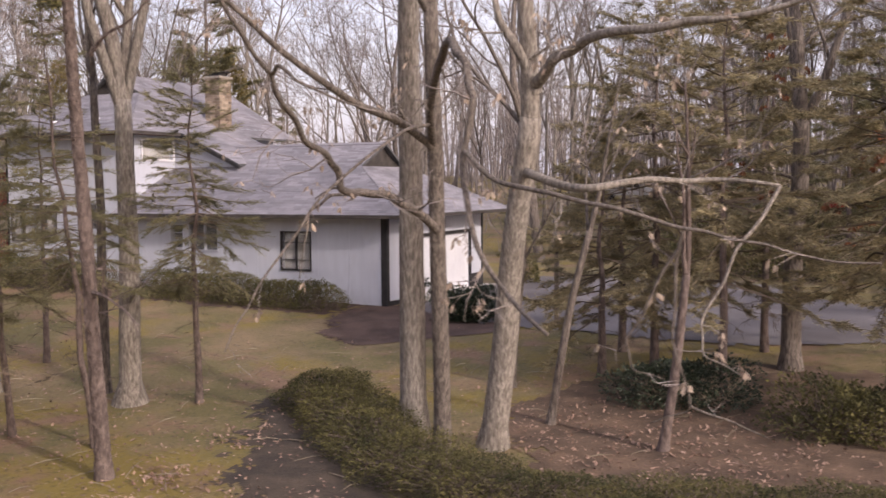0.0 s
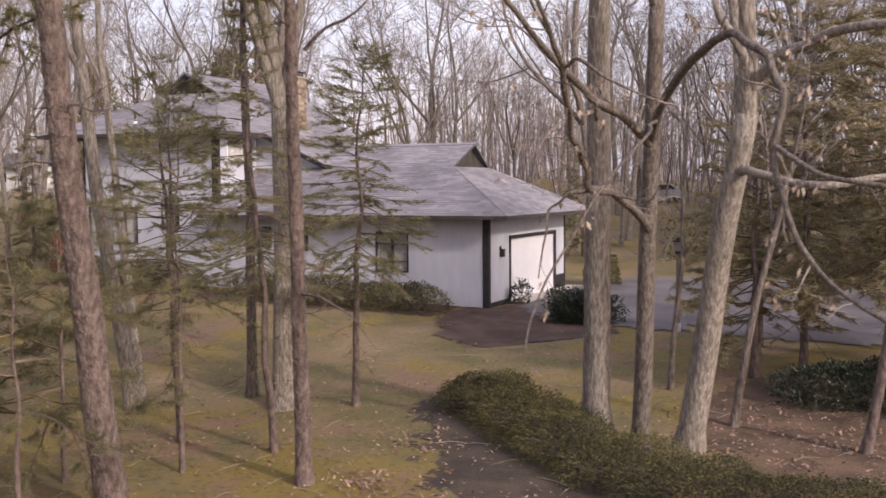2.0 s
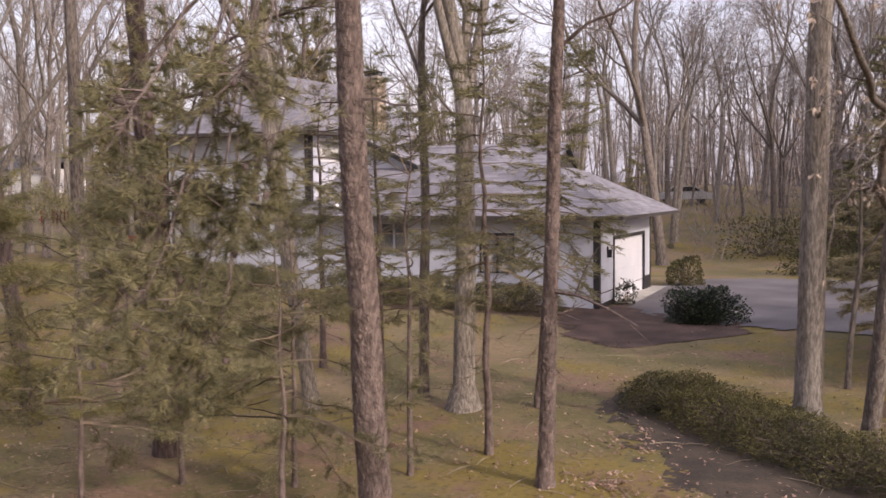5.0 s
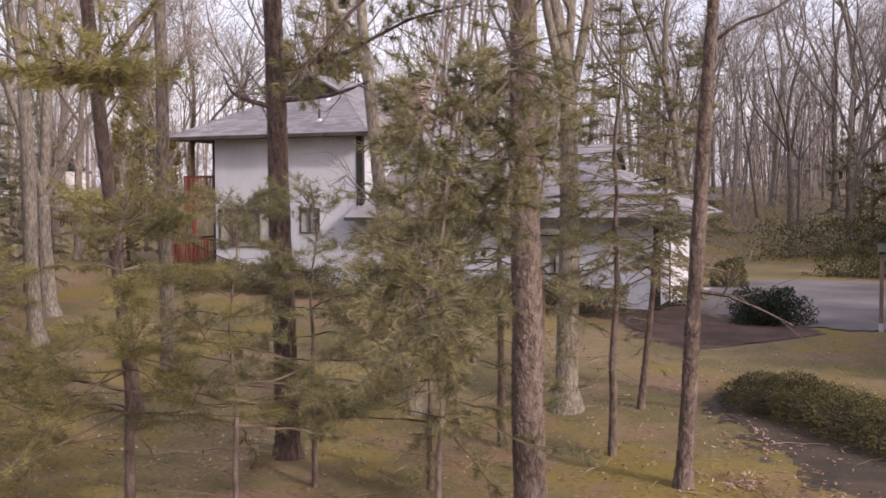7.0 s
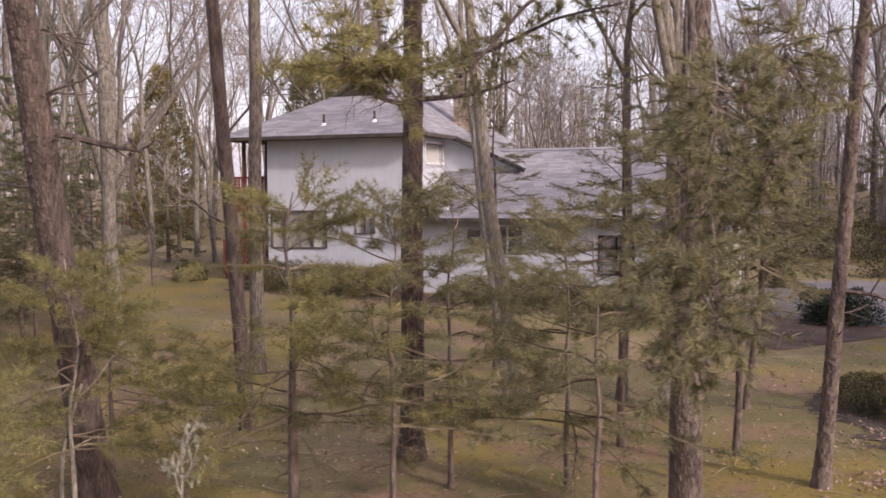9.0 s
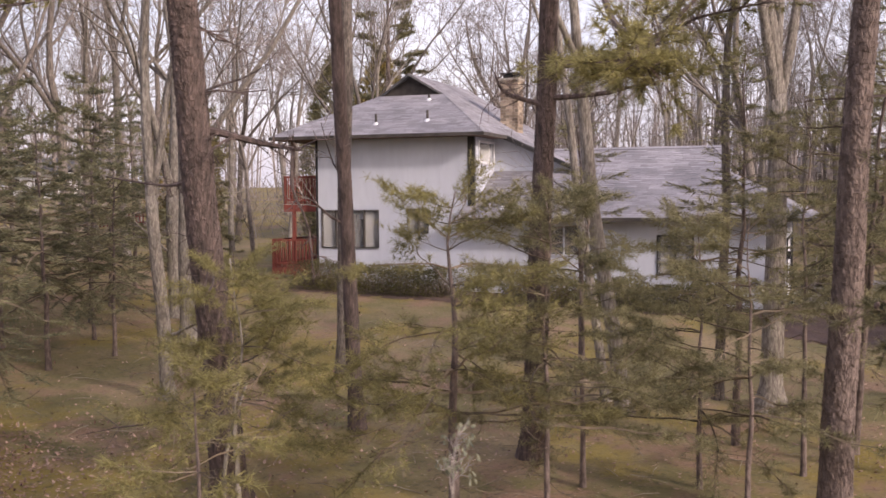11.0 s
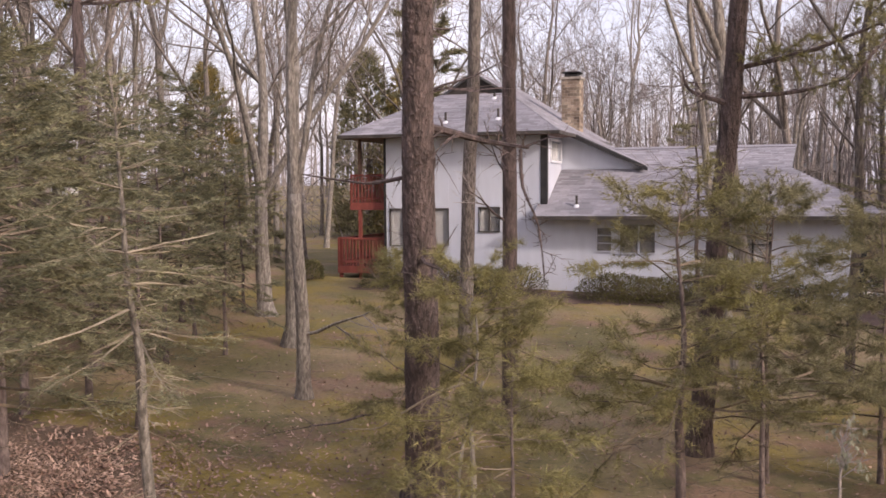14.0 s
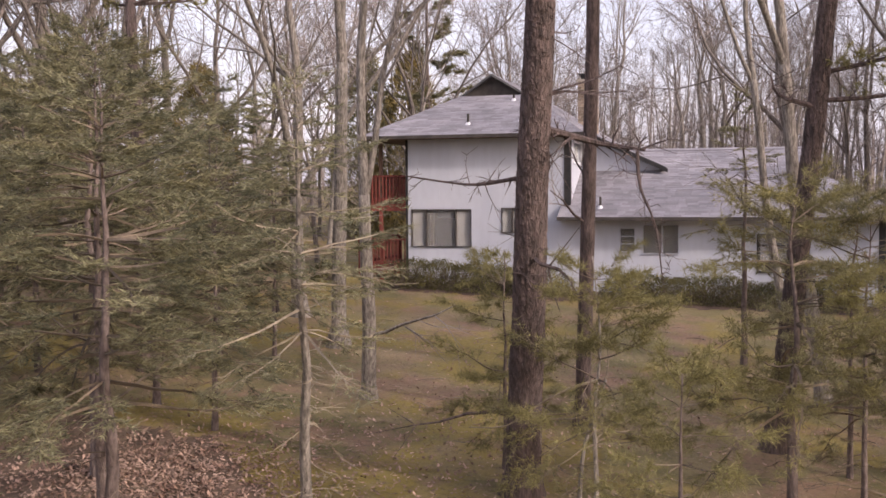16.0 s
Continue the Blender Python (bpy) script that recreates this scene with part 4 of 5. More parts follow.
def conifer(name, label, base, height, spread, r, seed, clear=0.2, whorl=0.32, per=5, size=0.09, droop=0.35, dead=0.0, via=None, mat=None, needles=None, group="", twigs=9, power=0.8, gaps=0.12, twig_mat=None, tufts=False):
    """A spruce or young pine: whorls of drooping branches, bare and dead below, set with needle sprays."""
    rng = random.Random(seed)
    tree = thing(name, label, "tree", group, at=base)
    lean = Vector((0, 0, 1))
    if via:
        lean = Vector(via) - Vector(base)
        lean = lean / lean.z
    trunk, wood, leafy = Build(), Build(), Build()
    n = 14
    pts, rad = [Vector((0, 0, -0.25))], [r * 1.3]
    for i in range(n + 1):
        z = height * i / n
        sway = Vector((noise.noise(Vector((z * 0.8, seed, 0))), noise.noise(Vector((z * 0.8, seed, 5))), 0)) * min(0.16, 0.05 * z)
        pts.append(lean * z + sway)
        rad.append(max(r * (1 - 0.93 * i / n), 0.008) * (1.2 if i == 0 else 1))
    trunk.tube(pts, rad, 8)
    z = height * clear * 0.4 if dead else height * clear
    while z < height - 0.1:
        f = min(max((z - height * clear) / (height * (1 - clear)), 0.0), 1.0)
        i = min(int(z / height * n), n - 1)
        at = pts[i + 1].lerp(pts[i + 2] if i + 2 < len(pts) else pts[i + 1], z / height * n - i)
        bare = z < height * clear
        for k in range(per):
            if rng.random() < (0.62 if bare else gaps):
                continue
            w = rng.uniform(0, 6.283)
            length = spread * (1 - f) ** power * rng.choice((0.45, 0.7, 0.9, 1.0, 1.15)) * rng.uniform(0.85, 1.1) + 0.12
            if bare:
                length *= rng.choice((0.18, 0.25, 0.35, 0.48))
            d = Vector((math.cos(w), math.sin(w), rng.uniform(-0.15, 0.25) - droop * (1 - f) + 0.5 * f))
            q, rr, m = [at.copy()], [max(0.012 * length, 0.006) * (0.75 if bare else 1.0)], max(4, int(length / 0.22))
            way = d.normalized()
            for j in range(m):
                way = (way + unit(rng) * (0.3 if bare else 0.24 if tufts else 0.15) + Vector((0, 0, -droop * 0.10 if j < m * 0.6 else droop * 0.12))).normalized()
                q.append(q[-1] + way * length / m)
                rr.append(rr[0] * (1 - 0.8 * (j + 1) / m))
            wood.tube(q, rr, 3)
            count = int(2 + twigs * (length / 1.4))
            for _ in range(count):
                t = rng.uniform(0.28, 1.0) ** 0.7
                j = min(int(t * m), m - 1)
                p = q[j].lerp(q[j + 1], t * m - j)
                axis = (q[j + 1] - q[j]).normalized()
                s = axis.cross(Vector((0, 0, 1))) * rng.choice((-1, 1)) + unit(rng) * 0.35
                td = (axis * rng.uniform(0.5, 1.0) + s * rng.uniform(0.4, 0.9) + Vector((0, 0, -0.25 * droop))).normalized()
                tl = rng.uniform(0.18, 0.55 if tufts else 0.45) * min(1.0, 0.4 + length / 1.6)
                if bare or rng.random() < dead * (1 - f):
                    wood.tube([p, p + td * tl * 0.5, p + td * tl * 0.9 + unit(rng) * 0.12], [0.005, 0.004, 0.002], 3)
                elif tufts:
                    tuft(leafy, wood, p, td, tl, rng, size)
                else:
                    needle_twig(leafy, wood, p, td, tl, rng, size)
            if not bare:
                (tuft if tufts else needle_twig)(leafy, wood, q[-1], way, 0.2, rng, size)
        z += whorl * rng.uniform(0.7, 1.3)
    part("trunk", trunk, mat or BARK_PINE, tree, smooth=True)
    tagged(part("branchwood", wood, twig_mat or BROWN_TWIG, tree), kind="stuff")
    tagged(part("needle_crown", leafy, needles or NEEDLE, tree), kind="stuff")
    return tree


def tall_pine(name, label, base, via, height, r, seed, stubs=8, low=(), bare=(), sprays=(), mat=None, green=None):
    """A tall pine: bare plated trunk with dead stubs, crown of needle tufts high up. low: drooping needled limbs as point lists."""
    rng = random.Random(seed)
    tree = thing(name, label, "tree", "tall pines", at=base)
    lean = Vector(via) - Vector(base)
    lean = lean / lean.z
    trunk, wood, leafy = Build(), Build(), Build()
    n = 40
    pts, rad = [Vector((0, 0, -0.3))], [r * 1.7]
    for i in range(n + 1):
        z = height * i / n
        pts.append(lean * z + Vector((noise.noise(Vector((z * 0.3, seed, 0))), noise.noise(Vector((z * 0.3, seed, 5))), 0)) * min(0.06, 0.03 * z))
        rad.append(r * (1 + 0.45 * max(0, 1 - z / 0.6) ** 2) * (1 - 0.75 * i / n) * (1 + 0.05 * noise.noise(Vector((z * 3, seed, 2)))))
    trunk.tube(pts, rad, 16)
    # plates of bark standing proud of the trunk
    for _ in range(int(2600 * r / 0.25)):
        z = rng.uniform(0.25, 8.5)
        i = z / height * n
        c = pts[int(i) + 1].lerp(pts[int(i) + 2], i - int(i))
        rr = rad[int(i) + 1] + (rad[int(i) + 2] - rad[int(i) + 1]) * (i - int(i))
        w = rng.uniform(0, 6.283)
        out, tan = Vector((math.cos(w), math.sin(w), 0)), Vector((-math.sin(w), math.cos(w), 0))
        hw, hh, lean_x = rng.uniform(0.014, 0.036), rng.uniform(0.025, 0.08), rng.uniform(-0.015, 0.015)
        k = len(trunk.v)
        for dx, dz, o in ((-hw, -hh, -0.004), (hw, -hh, -0.004), (hw, hh, -0.004), (-hw, hh, -0.004), (-hw * 0.6, -hh * 0.75, 0.009), (hw * 0.6, -hh * 0.75, 0.009), (hw * 0.6, hh * 0.75, 0.009), (-hw * 0.6, hh * 0.75, 0.009)):
            trunk.v.append(tuple(c + out * (rr + o * rng.uniform(0.4, 1.3)) + tan * (dx * rng.uniform(0.5, 1.3) + lean_x * dz / hh) + Vector((0, 0, dz * rng.uniform(0.6, 1.2)))))
        trunk.f += [tuple(k + j for j in q) for q in ((4, 5, 6, 7), (0, 1, 5, 4), (1, 2, 6, 5), (2, 3, 7, 6), (3, 0, 4, 7))]
    for _ in range(stubs):
        z = rng.uniform(1.5, 8.5)
        i = int(z / height * n)
        w = rng.uniform(0, 6.283)
        d = Vector((math.cos(w), math.sin(w), rng.uniform(-0.1, 0.35)))
        length = rng.choice((0.15, 0.25, 0.5, 1.0, 1.6))
        limb(wood, wood, [], pts[i + 1], d, length + r, 0.012 + 0.016 * length, 1 if length > 0.4 else 0, rng, -0.1, 0.3, (3,))
    z = height * 0.55
    while z < height:
        f = (z - height * 0.55) / (height * 0.45)
        i = min(int(z / height * n), n - 1)
        for _ in range(4):
            w = rng.uniform(0, 6.283)
            d = Vector((math.cos(w), math.sin(w), rng.uniform(0.0, 0.4)))
            length = 2.6 * (1 - f) ** 0.7 * rng.uniform(0.6, 1.1) + 0.3
            q = [pts[i + 1], pts[i + 1] + d * length * 0.5, pts[i + 1] + d * length + Vector((0, 0, 0.15))]
            wood.tube(q, [0.05, 0.03, 0.01], 4)
            for _ in range(int(5 + 5 * length)):
                t = rng.uniform(0.35, 1.0)
                p = q[0].lerp(q[2], t) + unit(rng) * 0.2
                for _ in range(9):
                    leafy.blade(p, (unit(rng) + Vector((0, 0, 0.5))).normalized(), unit(rng), rng.uniform(0.14, 0.26), 0.03)
        z += 0.55
    for rr, path in bare:
        q = [Vector(v) - Vector(base) for v in path]
        q = rounded([q[0]] + [v + unit(rng) * 0.05 for v in q[1:]])
        m = len(q)
        wood.tube(q, [rr * (1 - 0.75 * i / (m - 1)) * rng.uniform(0.9, 1.12) for i in range(m)], 7)
        for i in range(2, m):
            for _ in range(2):
                limb(wood, wood, [], q[i - 1].lerp(q[i], rng.random()), unit(rng), rng.uniform(0.2, 0.7), rr * 0.25, 1, rng, -0.1, 0.35, (3,))
    for at, size in sprays:
        c = Vector(at) - Vector(base)
        for _ in range(200):
            e = c + Vector([rng.gauss(0, 0.5) * size[i] for i in range(3)])
            wood.tube([e + Vector((rng.uniform(-0.15, 0.15), rng.uniform(-0.15, 0.15), -0.05)), e], [0.004, 0.002], 3)
            for _ in range(30):
                leafy.blade(e, (unit(rng) + Vector((0, 0, 0.3))).normalized(), unit(rng), rng.uniform(0.08, 0.16), 0.005)
    for rr, path in low:
        q = rounded([Vector(v) - Vector(base) for v in path], 2)
        m = len(q)
        wood.tube(q, [rr * (1 - 0.7 * i / (m - 1)) for i in range(m)], 6)
        for i in range(m - 3 if m > 8 else 1, m):
            a, c = q[i - 1], q[i]
            for _ in range(10):
                p = a.lerp(c, rng.random())
                d = ((c - a).normalized() * 0.6 + unit(rng)).normalized()
                tl = rng.uniform(0.3, 0.75)
                wood.tube([p, p + d * tl], [0.01, 0.004], 3)
                for _ in range(7):
                    e = p + d * tl * rng.uniform(0.5, 1.05)
                    for _ in range(16):
                        leafy.blade(e, (unit(rng) + d * 0.8).normalized(), unit(rng), rng.uniform(0.09, 0.17), 0.006)
    part("trunk", trunk, mat or BARK_PINE, tree)
    tagged(part("dead_branchwood", wood, mat or BARK_PINE, tree), kind="stuff")
    tagged(part("needle_crown", leafy, green or NEEDLE_YELLOW, tree), kind="stuff")
    return tree


spin = random.Random(96)
HANGING = []
for k in range(11):
    end = Vector((1.85 + 0.03 * k + spin.uniform(-0.5, 0.5), -25.9 + spin.uniform(-0.9, 0.9), 2.2 + 0.27 * k))
    HANGING.append((0.018, [(1.3, -21.0, 6.6 + 0.15 * k), (1.5 + spin.uniform(-0.2, 0.2), -23.4, 6.5 + 0.1 * k), tuple(end + Vector((-0.1, 0.8, 0.75))), tuple(end + Vector((-0.05, 0.3, 0.3))), tuple(end)]))
coned = tall_pine("pine_tree", "thick reddish plated pine trunk on the mossy bank", g3(1.03, -19.48), (1.30, -20.85, 6.0), 17, 0.25, 41, 7,
          low=[(0.05, [(1.3, -20.7, 7.5), (0.6, -21.0, 7.2), (-0.6, -21.3, 6.7), (-1.3, -21.4, 6.0), (-1.8, -21.6, 5.4)])] + HANGING, green=NEEDLE)
tall_pine("pine_tree", "slender dark pine trunk at the edge of the moss", g3(2.96, -17.0), (3.46, -18.06, 6.0), 15, 0.135, 42, 6,
          bare=[(0.035, [(3.44, -17.6, 6.15), (3.9, -17.7, 6.45), (4.48, -17.8, 6.7), (5.4, -18.0, 7.4)])])
tall_pine("pine_tree", "dark pine trunk with a flared foot on the lawn", g3(-4.11, -17.6), (-3.45, -19.06, 6.0), 17, 0.22, 43, 0, mat=BARK_DARK,
          low=[(0.06, [(-3.2, -19.6, 8.2), (-2.6, -21.5, 7.6), (-1.8, -24.0, 6.5), (-1.2, -26.0, 5.5), (-0.75, -26.9, 5.05), (-0.9, -27.4, 4.95)]),
               (0.045, [(-3.4, -18.95, 5.9), (-2.15, -19.0, 6.16), (-1.01, -19.2, 6.57), (0.04, -19.4, 6.7)])],
          bare=[(0.05, [(-3.5, -19.0, 5.3), (-4.0, -19.15, 5.45), (-4.16, -19.2, 5.6), (-4.24, -19.3, 5.85)]), (0.05, [(-3.4, -19.0, 5.42), (-2.49, -19.0, 5.46), (-1.69, -19.2, 5.68)])],
          sprays=[((-0.95, -26.9, 4.95), (0.75, 0.55, 0.10))])
tall_pine("pine_tree", "massive dark pine trunk with a broken level limb on the lawn", g3(-8.19, -21.31), (-7.51, -23.49, 6.0), 18, 0.29, 44, 10, mat=BARK_DARK,
          bare=[(0.085, [(-7.7, -23.0, 4.78), (-7.3, -22.95, 4.76), (-6.76, -22.8, 4.62), (-6.11, -22.9, 4.46)]), (0.03, [(-6.2, -22.9, 4.45), (-6.17, -23.0, 3.96), (-5.98, -23.0, 3.4), (-5.85, -23.1, 2.61)]),
                (0.04, [(-7.8, -22.75, 4.13), (-8.5, -22.1, 4.0), (-8.98, -22.0, 4.06), (-10.0, -22.0, 4.15)]), (0.045, [(-7.55, -23.0, 4.75), (-7.45, -22.9, 4.3), (-7.7, -22.7, 3.5), (-8.05, -22.8, 2.72)])])
tall_pine("pine_tree", "dark pine trunk at the wood's edge", g3(-18.5, -15.5), (-18.7, -15.4, 5.0), 16, 0.2, 45, 8, mat=BARK_DARK)

# young conifers on the lawn and beside the camera's way
conifer("spruce_tree", "thin spruce, bare below, with a sparse drooping crown", g3(1.49, -15.58), 8.4, 1.35, 0.08, 51, 0.42, 0.24, 6, 0.10, 0.35, 0.22, via=(1.80, -16.7, 4.7), twigs=14)
conifer("spruce_tree", "young spruce with a narrow drooping crown on the lawn", g3(1.44, -12.23), 7.6, 1.25, 0.085, 52, 0.38, 0.20, 6, 0.10, 0.4, 0.15, via=(2.1, -13.2, 4.2), twigs=16, gaps=0.03, power=0.5)
conifer("spruce_tree", "young spruce with wide drooping boughs on the lawn", g3(-0.62, -15.57), 7.4, 1.6, 0.085, 53, 0.38, 0.26, 5, 0.10, 0.25, 0.3, via=(-0.49, -16.15, 4.3), twigs=13)
conifer("spruce_tree", "sparse young spruce near the house front", g3(-4.6, -10.5), 7.0, 1.4, 0.09, 54, 0.34, 0.30, 5, 0.10, 0.3, 0.3, twigs=12)
PINE_SPOTS = ((-1.05, -18.3, 4.8, 1.9, 0.24, 0.26, 55, NEEDLE, 12), (-2.95, -21.35, 5.0, 2.0, 0.34, 0.26, 56, NEEDLE, 13), 
              (-5.4, -26.8, 3.3, 1.0, 0.42, 0.30, 59, NEEDLE_YELLOW, 10), (-0.17, -20.25, 4.8, 2.0, 0.33, 0.25, 61, NEEDLE, 13), (-8.7, -20.2, 3.9, 1.4, 0.30, 0.30, 63, NEEDLE_YELLOW, 14),
              (0.6, -17.2, 6.8, 1.7, 0.42, 0.32, 65, NEEDLE, 10), (-2.9, -18.9, 5.2, 1.7, 0.36, 0.34, 66, NEEDLE, 10))
for x, y, h, sp, clear, gap, seed, green, thickness in PINE_SPOTS:
    conifer("pine_sapling", "loose young pine with soft tufted boughs on the bank", g3(x, y), h, sp, 0.055, seed, clear, gap, 5, 0.135, 0.12, 0.10, needles=green, twigs=thickness, tufts=True, power=0.55, group="young pines", gaps=0.3)
spin = random.Random(93)
cone = Build().tube([Vector((0, 0, 0.0)), Vector((0, 0, -0.02)), Vector((0, 0, -0.045)), Vector((0, 0, -0.07)), Vector((0, 0, -0.085))], [0.006, 0.022, 0.03, 0.02, 0.005], 8).mesh("cone", BARK_DARK, True)
for i in range(30):
    ob = new("cone", cone)
    ob.parent = coned
    tip = Vector(HANGING[i % 11][1][spin.choice((3, 4))]) - coned.location
    ob.location = tip + Vector((spin.uniform(-0.3, 0.3), spin.uniform(-0.3, 0.3), spin.uniform(-0.25, 0.1)))
    ob.rotation_euler = (spin.uniform(-0.7, 0.7), spin.uniform(-0.7, 0.7), 0)
conifer("pine_sapling", "young pine with a stout dark stem and olive boughs", g3(-4.03, -22.39), 5.2, 2.1, 0.095, 57, 0.36, 0.25, 5, 0.13, 0.12, 0.15, needles=NEEDLE_YELLOW, twigs=14, tufts=True, power=0.55, group="young pines", gaps=0.2)
twin = conifer("pine_sapling", "young pine of two thin pale stems with a dead limb", g3(-6.67, -23.74), 4.3, 1.6, 0.05, 58, 0.34, 0.26, 5, 0.13, 0.12, 0.12, needles=NEEDLE_YELLOW, mat=BARK_PALE, twigs=13, tufts=True, power=0.55, group="young pines", gaps=0.25)
part("stem", Build().tube(rounded([Vector((-0.2, 0.0, -0.2)), Vector((-0.24, 0.02, 0.8)), Vector((-0.16, 0.0, 1.7)), Vector((0.12, 0.05, 2.6))]), [0.045 - 0.003 * i for i in range(10)], 7), BARK_PALE, twin, smooth=True)
part("dead_limb", Build().tube(rounded([Vector((0.02, -0.05, 2.6)), Vector((-0.35, -0.2, 2.5)), Vector((-0.8, -0.35, 2.25)), Vector((-1.2, -0.4, 1.98)), Vector((-1.7, -0.45, 1.95))]), [0.024 - 0.0014 * i for i in range(13)], 5)
     .tube(rounded([Vector((-0.55, -0.28, 2.4)), Vector((-0.7, -0.4, 2.1)), Vector((-0.68, -0.5, 1.7))]), [0.01 - 0.001 * i for i in range(7)], 4), DEAD_TWIG, twin, "pale dead limb", smooth=True)
conifer("spruce_tree", "pale-stemmed spruce with bare lower twigs", g3(-9.75, -26.6), 6.3, 1.35, 0.09, 62, 0.56, 0.22, 6, 0.085, 0.3, 0.4, via=(-9.25, -28.0, 4.1), mat=BARK_PALE, needles=SPRUCE, twig_mat=DEAD_TWIG, twigs=14)
for k, (x, y, h, sp) in enumerate(((-11.8, -27.6, 6.4, 2.2), (-13.2, -25.6, 7.0, 2.5), (-15.2, -22.7, 7.6, 2.5), (-12.6, -31.4, 5.9, 2.0), (-17.4, -19.4, 7.8, 2.4), (-16.5, -26.5, 7.6, 2.5))):
    conifer("spruce_tree", "loose drooping spruce at the wood's edge, bare near the ground", g3(x, y), h, sp, 0.10, 70 + k, 0.36, 0.27, 5, 0.12, 0.25, 0.3, twigs=16, needles=NEEDLE if k % 3 == 1 else SPRUCE, group="edge spruces", power=0.55)
for k, (x, y, h, sp) in enumerate(((10.2, -6.4, 9.0, 2.6), (12.2, -9.0, 8.5, 2.5), (15.4, -8.0, 9.5, 2.8), (18.2, -11.0, 9.5, 2.8), (12.4, -3.8, 9.0, 2.6), (16.6, -4.0, 9.5, 2.8), (9.0, -4.7, 6.6, 2.2), (9.2, -7.4, 5.2, 1.8))):
    conifer("hemlock_tree", "dark loose hemlock beside the drive", g3(x, y), h, sp, 0.11, 80 + k, 0.27, 0.30, 5, 0.16, 0.3, 0.15, gaps=0.15, twigs=15, needles=HEMLOCK, group="drive hemlocks", power=0.5)

thicket = conifer("spruce_tree", "slim dark spruce in the thicket by the lawn, bare-stemmed below", g3(-16.5, -18.5), 7.0, 2.0, 0.085, 91, 0.26, 0.28, 6, 0.15, 0.3, 0.3, twigs=8, needles=SPRUCE, group="thicket spruces", power=0.5)
spin = random.Random(92)
for x, y, s in ((-19.6, -13.4, 1.0), (-14.6, -19.6, 0.8), (-16.8, -15.0, 0.9), (-19.6, -9.6, 1.05), (-16.2, -13.2, 0.75), (-18.6, -7.6, 0.7), (-21.5, -4.6, 0.95), (-23.7, -8.9, 1.1), (-20.8, -16.5, 1.05), (-22.5, -12.5, 1.0), (-19.0, -20.5, 0.95), (-21.5, -20.0, 1.1), (-24.5, -14.5, 1.1), (-18.0, -11.6, 0.7), (-23.2, -17.8, 1.0), (-26.0, -11.0, 1.15), (-20.8, -7.0, 0.75)):
    copy_thing(thicket, Matrix.Translation(g3(x, y)) @ pose(0, 0, 0, spin.uniform(-3, 3), spin.uniform(-3, 3), spin.uniform(0, 360)) @ Matrix.Diagonal((s, s, s, 1)))


# ---- hedges and shrubs ----
def leafy_mass(name, label, spine, half, height, count, seed, mat, category="shrub", leaf=(0.05, 0.09), lump=0.25, twig=True):
    """A clipped or loose bush along a spine of points: an uneven shell of leaves on a lattice of twigs."""
    rng = random.Random(seed)
    bush = thing(name, label, category, at=g3(*spine[0]))
    o = Vector(bush.location)
    leaves, wood = Build(), Build()
    segs = [(Vector((*a, 0)), Vector((*c, 0))) for a, c in zip(spine, spine[1:])] or [(Vector((*spine[0], 0)), Vector((*spine[0], 0)))]
    lens = [max((c - a).length, 0.01) for a, c in segs]
    ends = (Vector((*spine[0], 0)), Vector((*spine[-1], 0)))
    for i in range(count):
        a, c = rng.choices(segs, lens)[0]
        m = a.lerp(c, rng.random())
        if rng.random() < 0.12 or len(spine) == 1:
            m = rng.choice(ends)
        w, e = rng.uniform(0, 6.283), math.asin(rng.uniform(0.0, 1.0))
        n = Vector((math.cos(w) * math.cos(e), math.sin(w) * math.cos(e), math.sin(e)))
        depth = 1 - abs(rng.gauss(0, 0.09))
        bulge = 1 + lump * noise.noise(Vector((m.x * 1.1 + n.x, m.y * 1.1 + n.y, n.z * 2 + seed))) + 0.5 * lump * noise.noise(Vector(((m.x + n.x) * 4, (m.y + n.y) * 4, n.z * 4)))
        k = depth * bulge
        sq = (abs(n.x) ** 2.6 + abs(n.y) ** 2.6 + abs(n.z) ** 2.6) ** (-1 / 2.6)
        p = Vector((m.x + n.x * half * k * sq, m.y + n.y * half * k * sq, 0))
        p.z = lie(p.x, p.y) + 0.03 + n.z * sq * height * k
        p -= o
        d = (n + unit(rng) * 0.9).normalized()
        leaves.leaf(p, d, unit(rng), rng.uniform(*leaf), rng.uniform(*leaf) * 0.33)
        if twig and i % 36 == 0:
            foot = m + unit(rng) * 0.15
            foot.z = lie(foot.x, foot.y)
            foot -= o
            wood.tube([foot, foot.lerp(p, 0.55) + unit(rng) * 0.08, p], [0.018, 0.01, 0.004], 3)
    tagged(part("foliage", leaves, mat, bush), kind="stuff")
    tagged(part("stem_growth", wood, DEAD_TWIG if mat is not YEW else BARK_PINE, bush), kind="stuff")
    return bush


leafy_mass("hedge", "clipped dark yew hedge curving round the bank", [(4.1, -11.3), (5.7, -13.0), (7.5, -14.9), (9.8, -16.1), (12.2, -16.4), (15.2, -15.6), (18.0, -15.0)], 0.95, 0.62, 95000, 1, YEW, "hedge", (0.03, 0.058), 0.3)
leafy_mass("hedge", "long low clipped yew hedge under the garage wing windows", [(-8.4, -1.25), (-5.0, -1.3), (-1.9, -1.25)], 0.85, 0.82, 30000, 2, YEW, "hedge", (0.035, 0.075))
leafy_mass("hedge", "loose clipped yew hedge along the two-storey front", [(-16.4, -1.15), (-14.0, -1.25), (-11.2, -1.15)], 0.8, 0.95, 24000, 3, YEW, "hedge", (0.035, 0.075), 0.4)
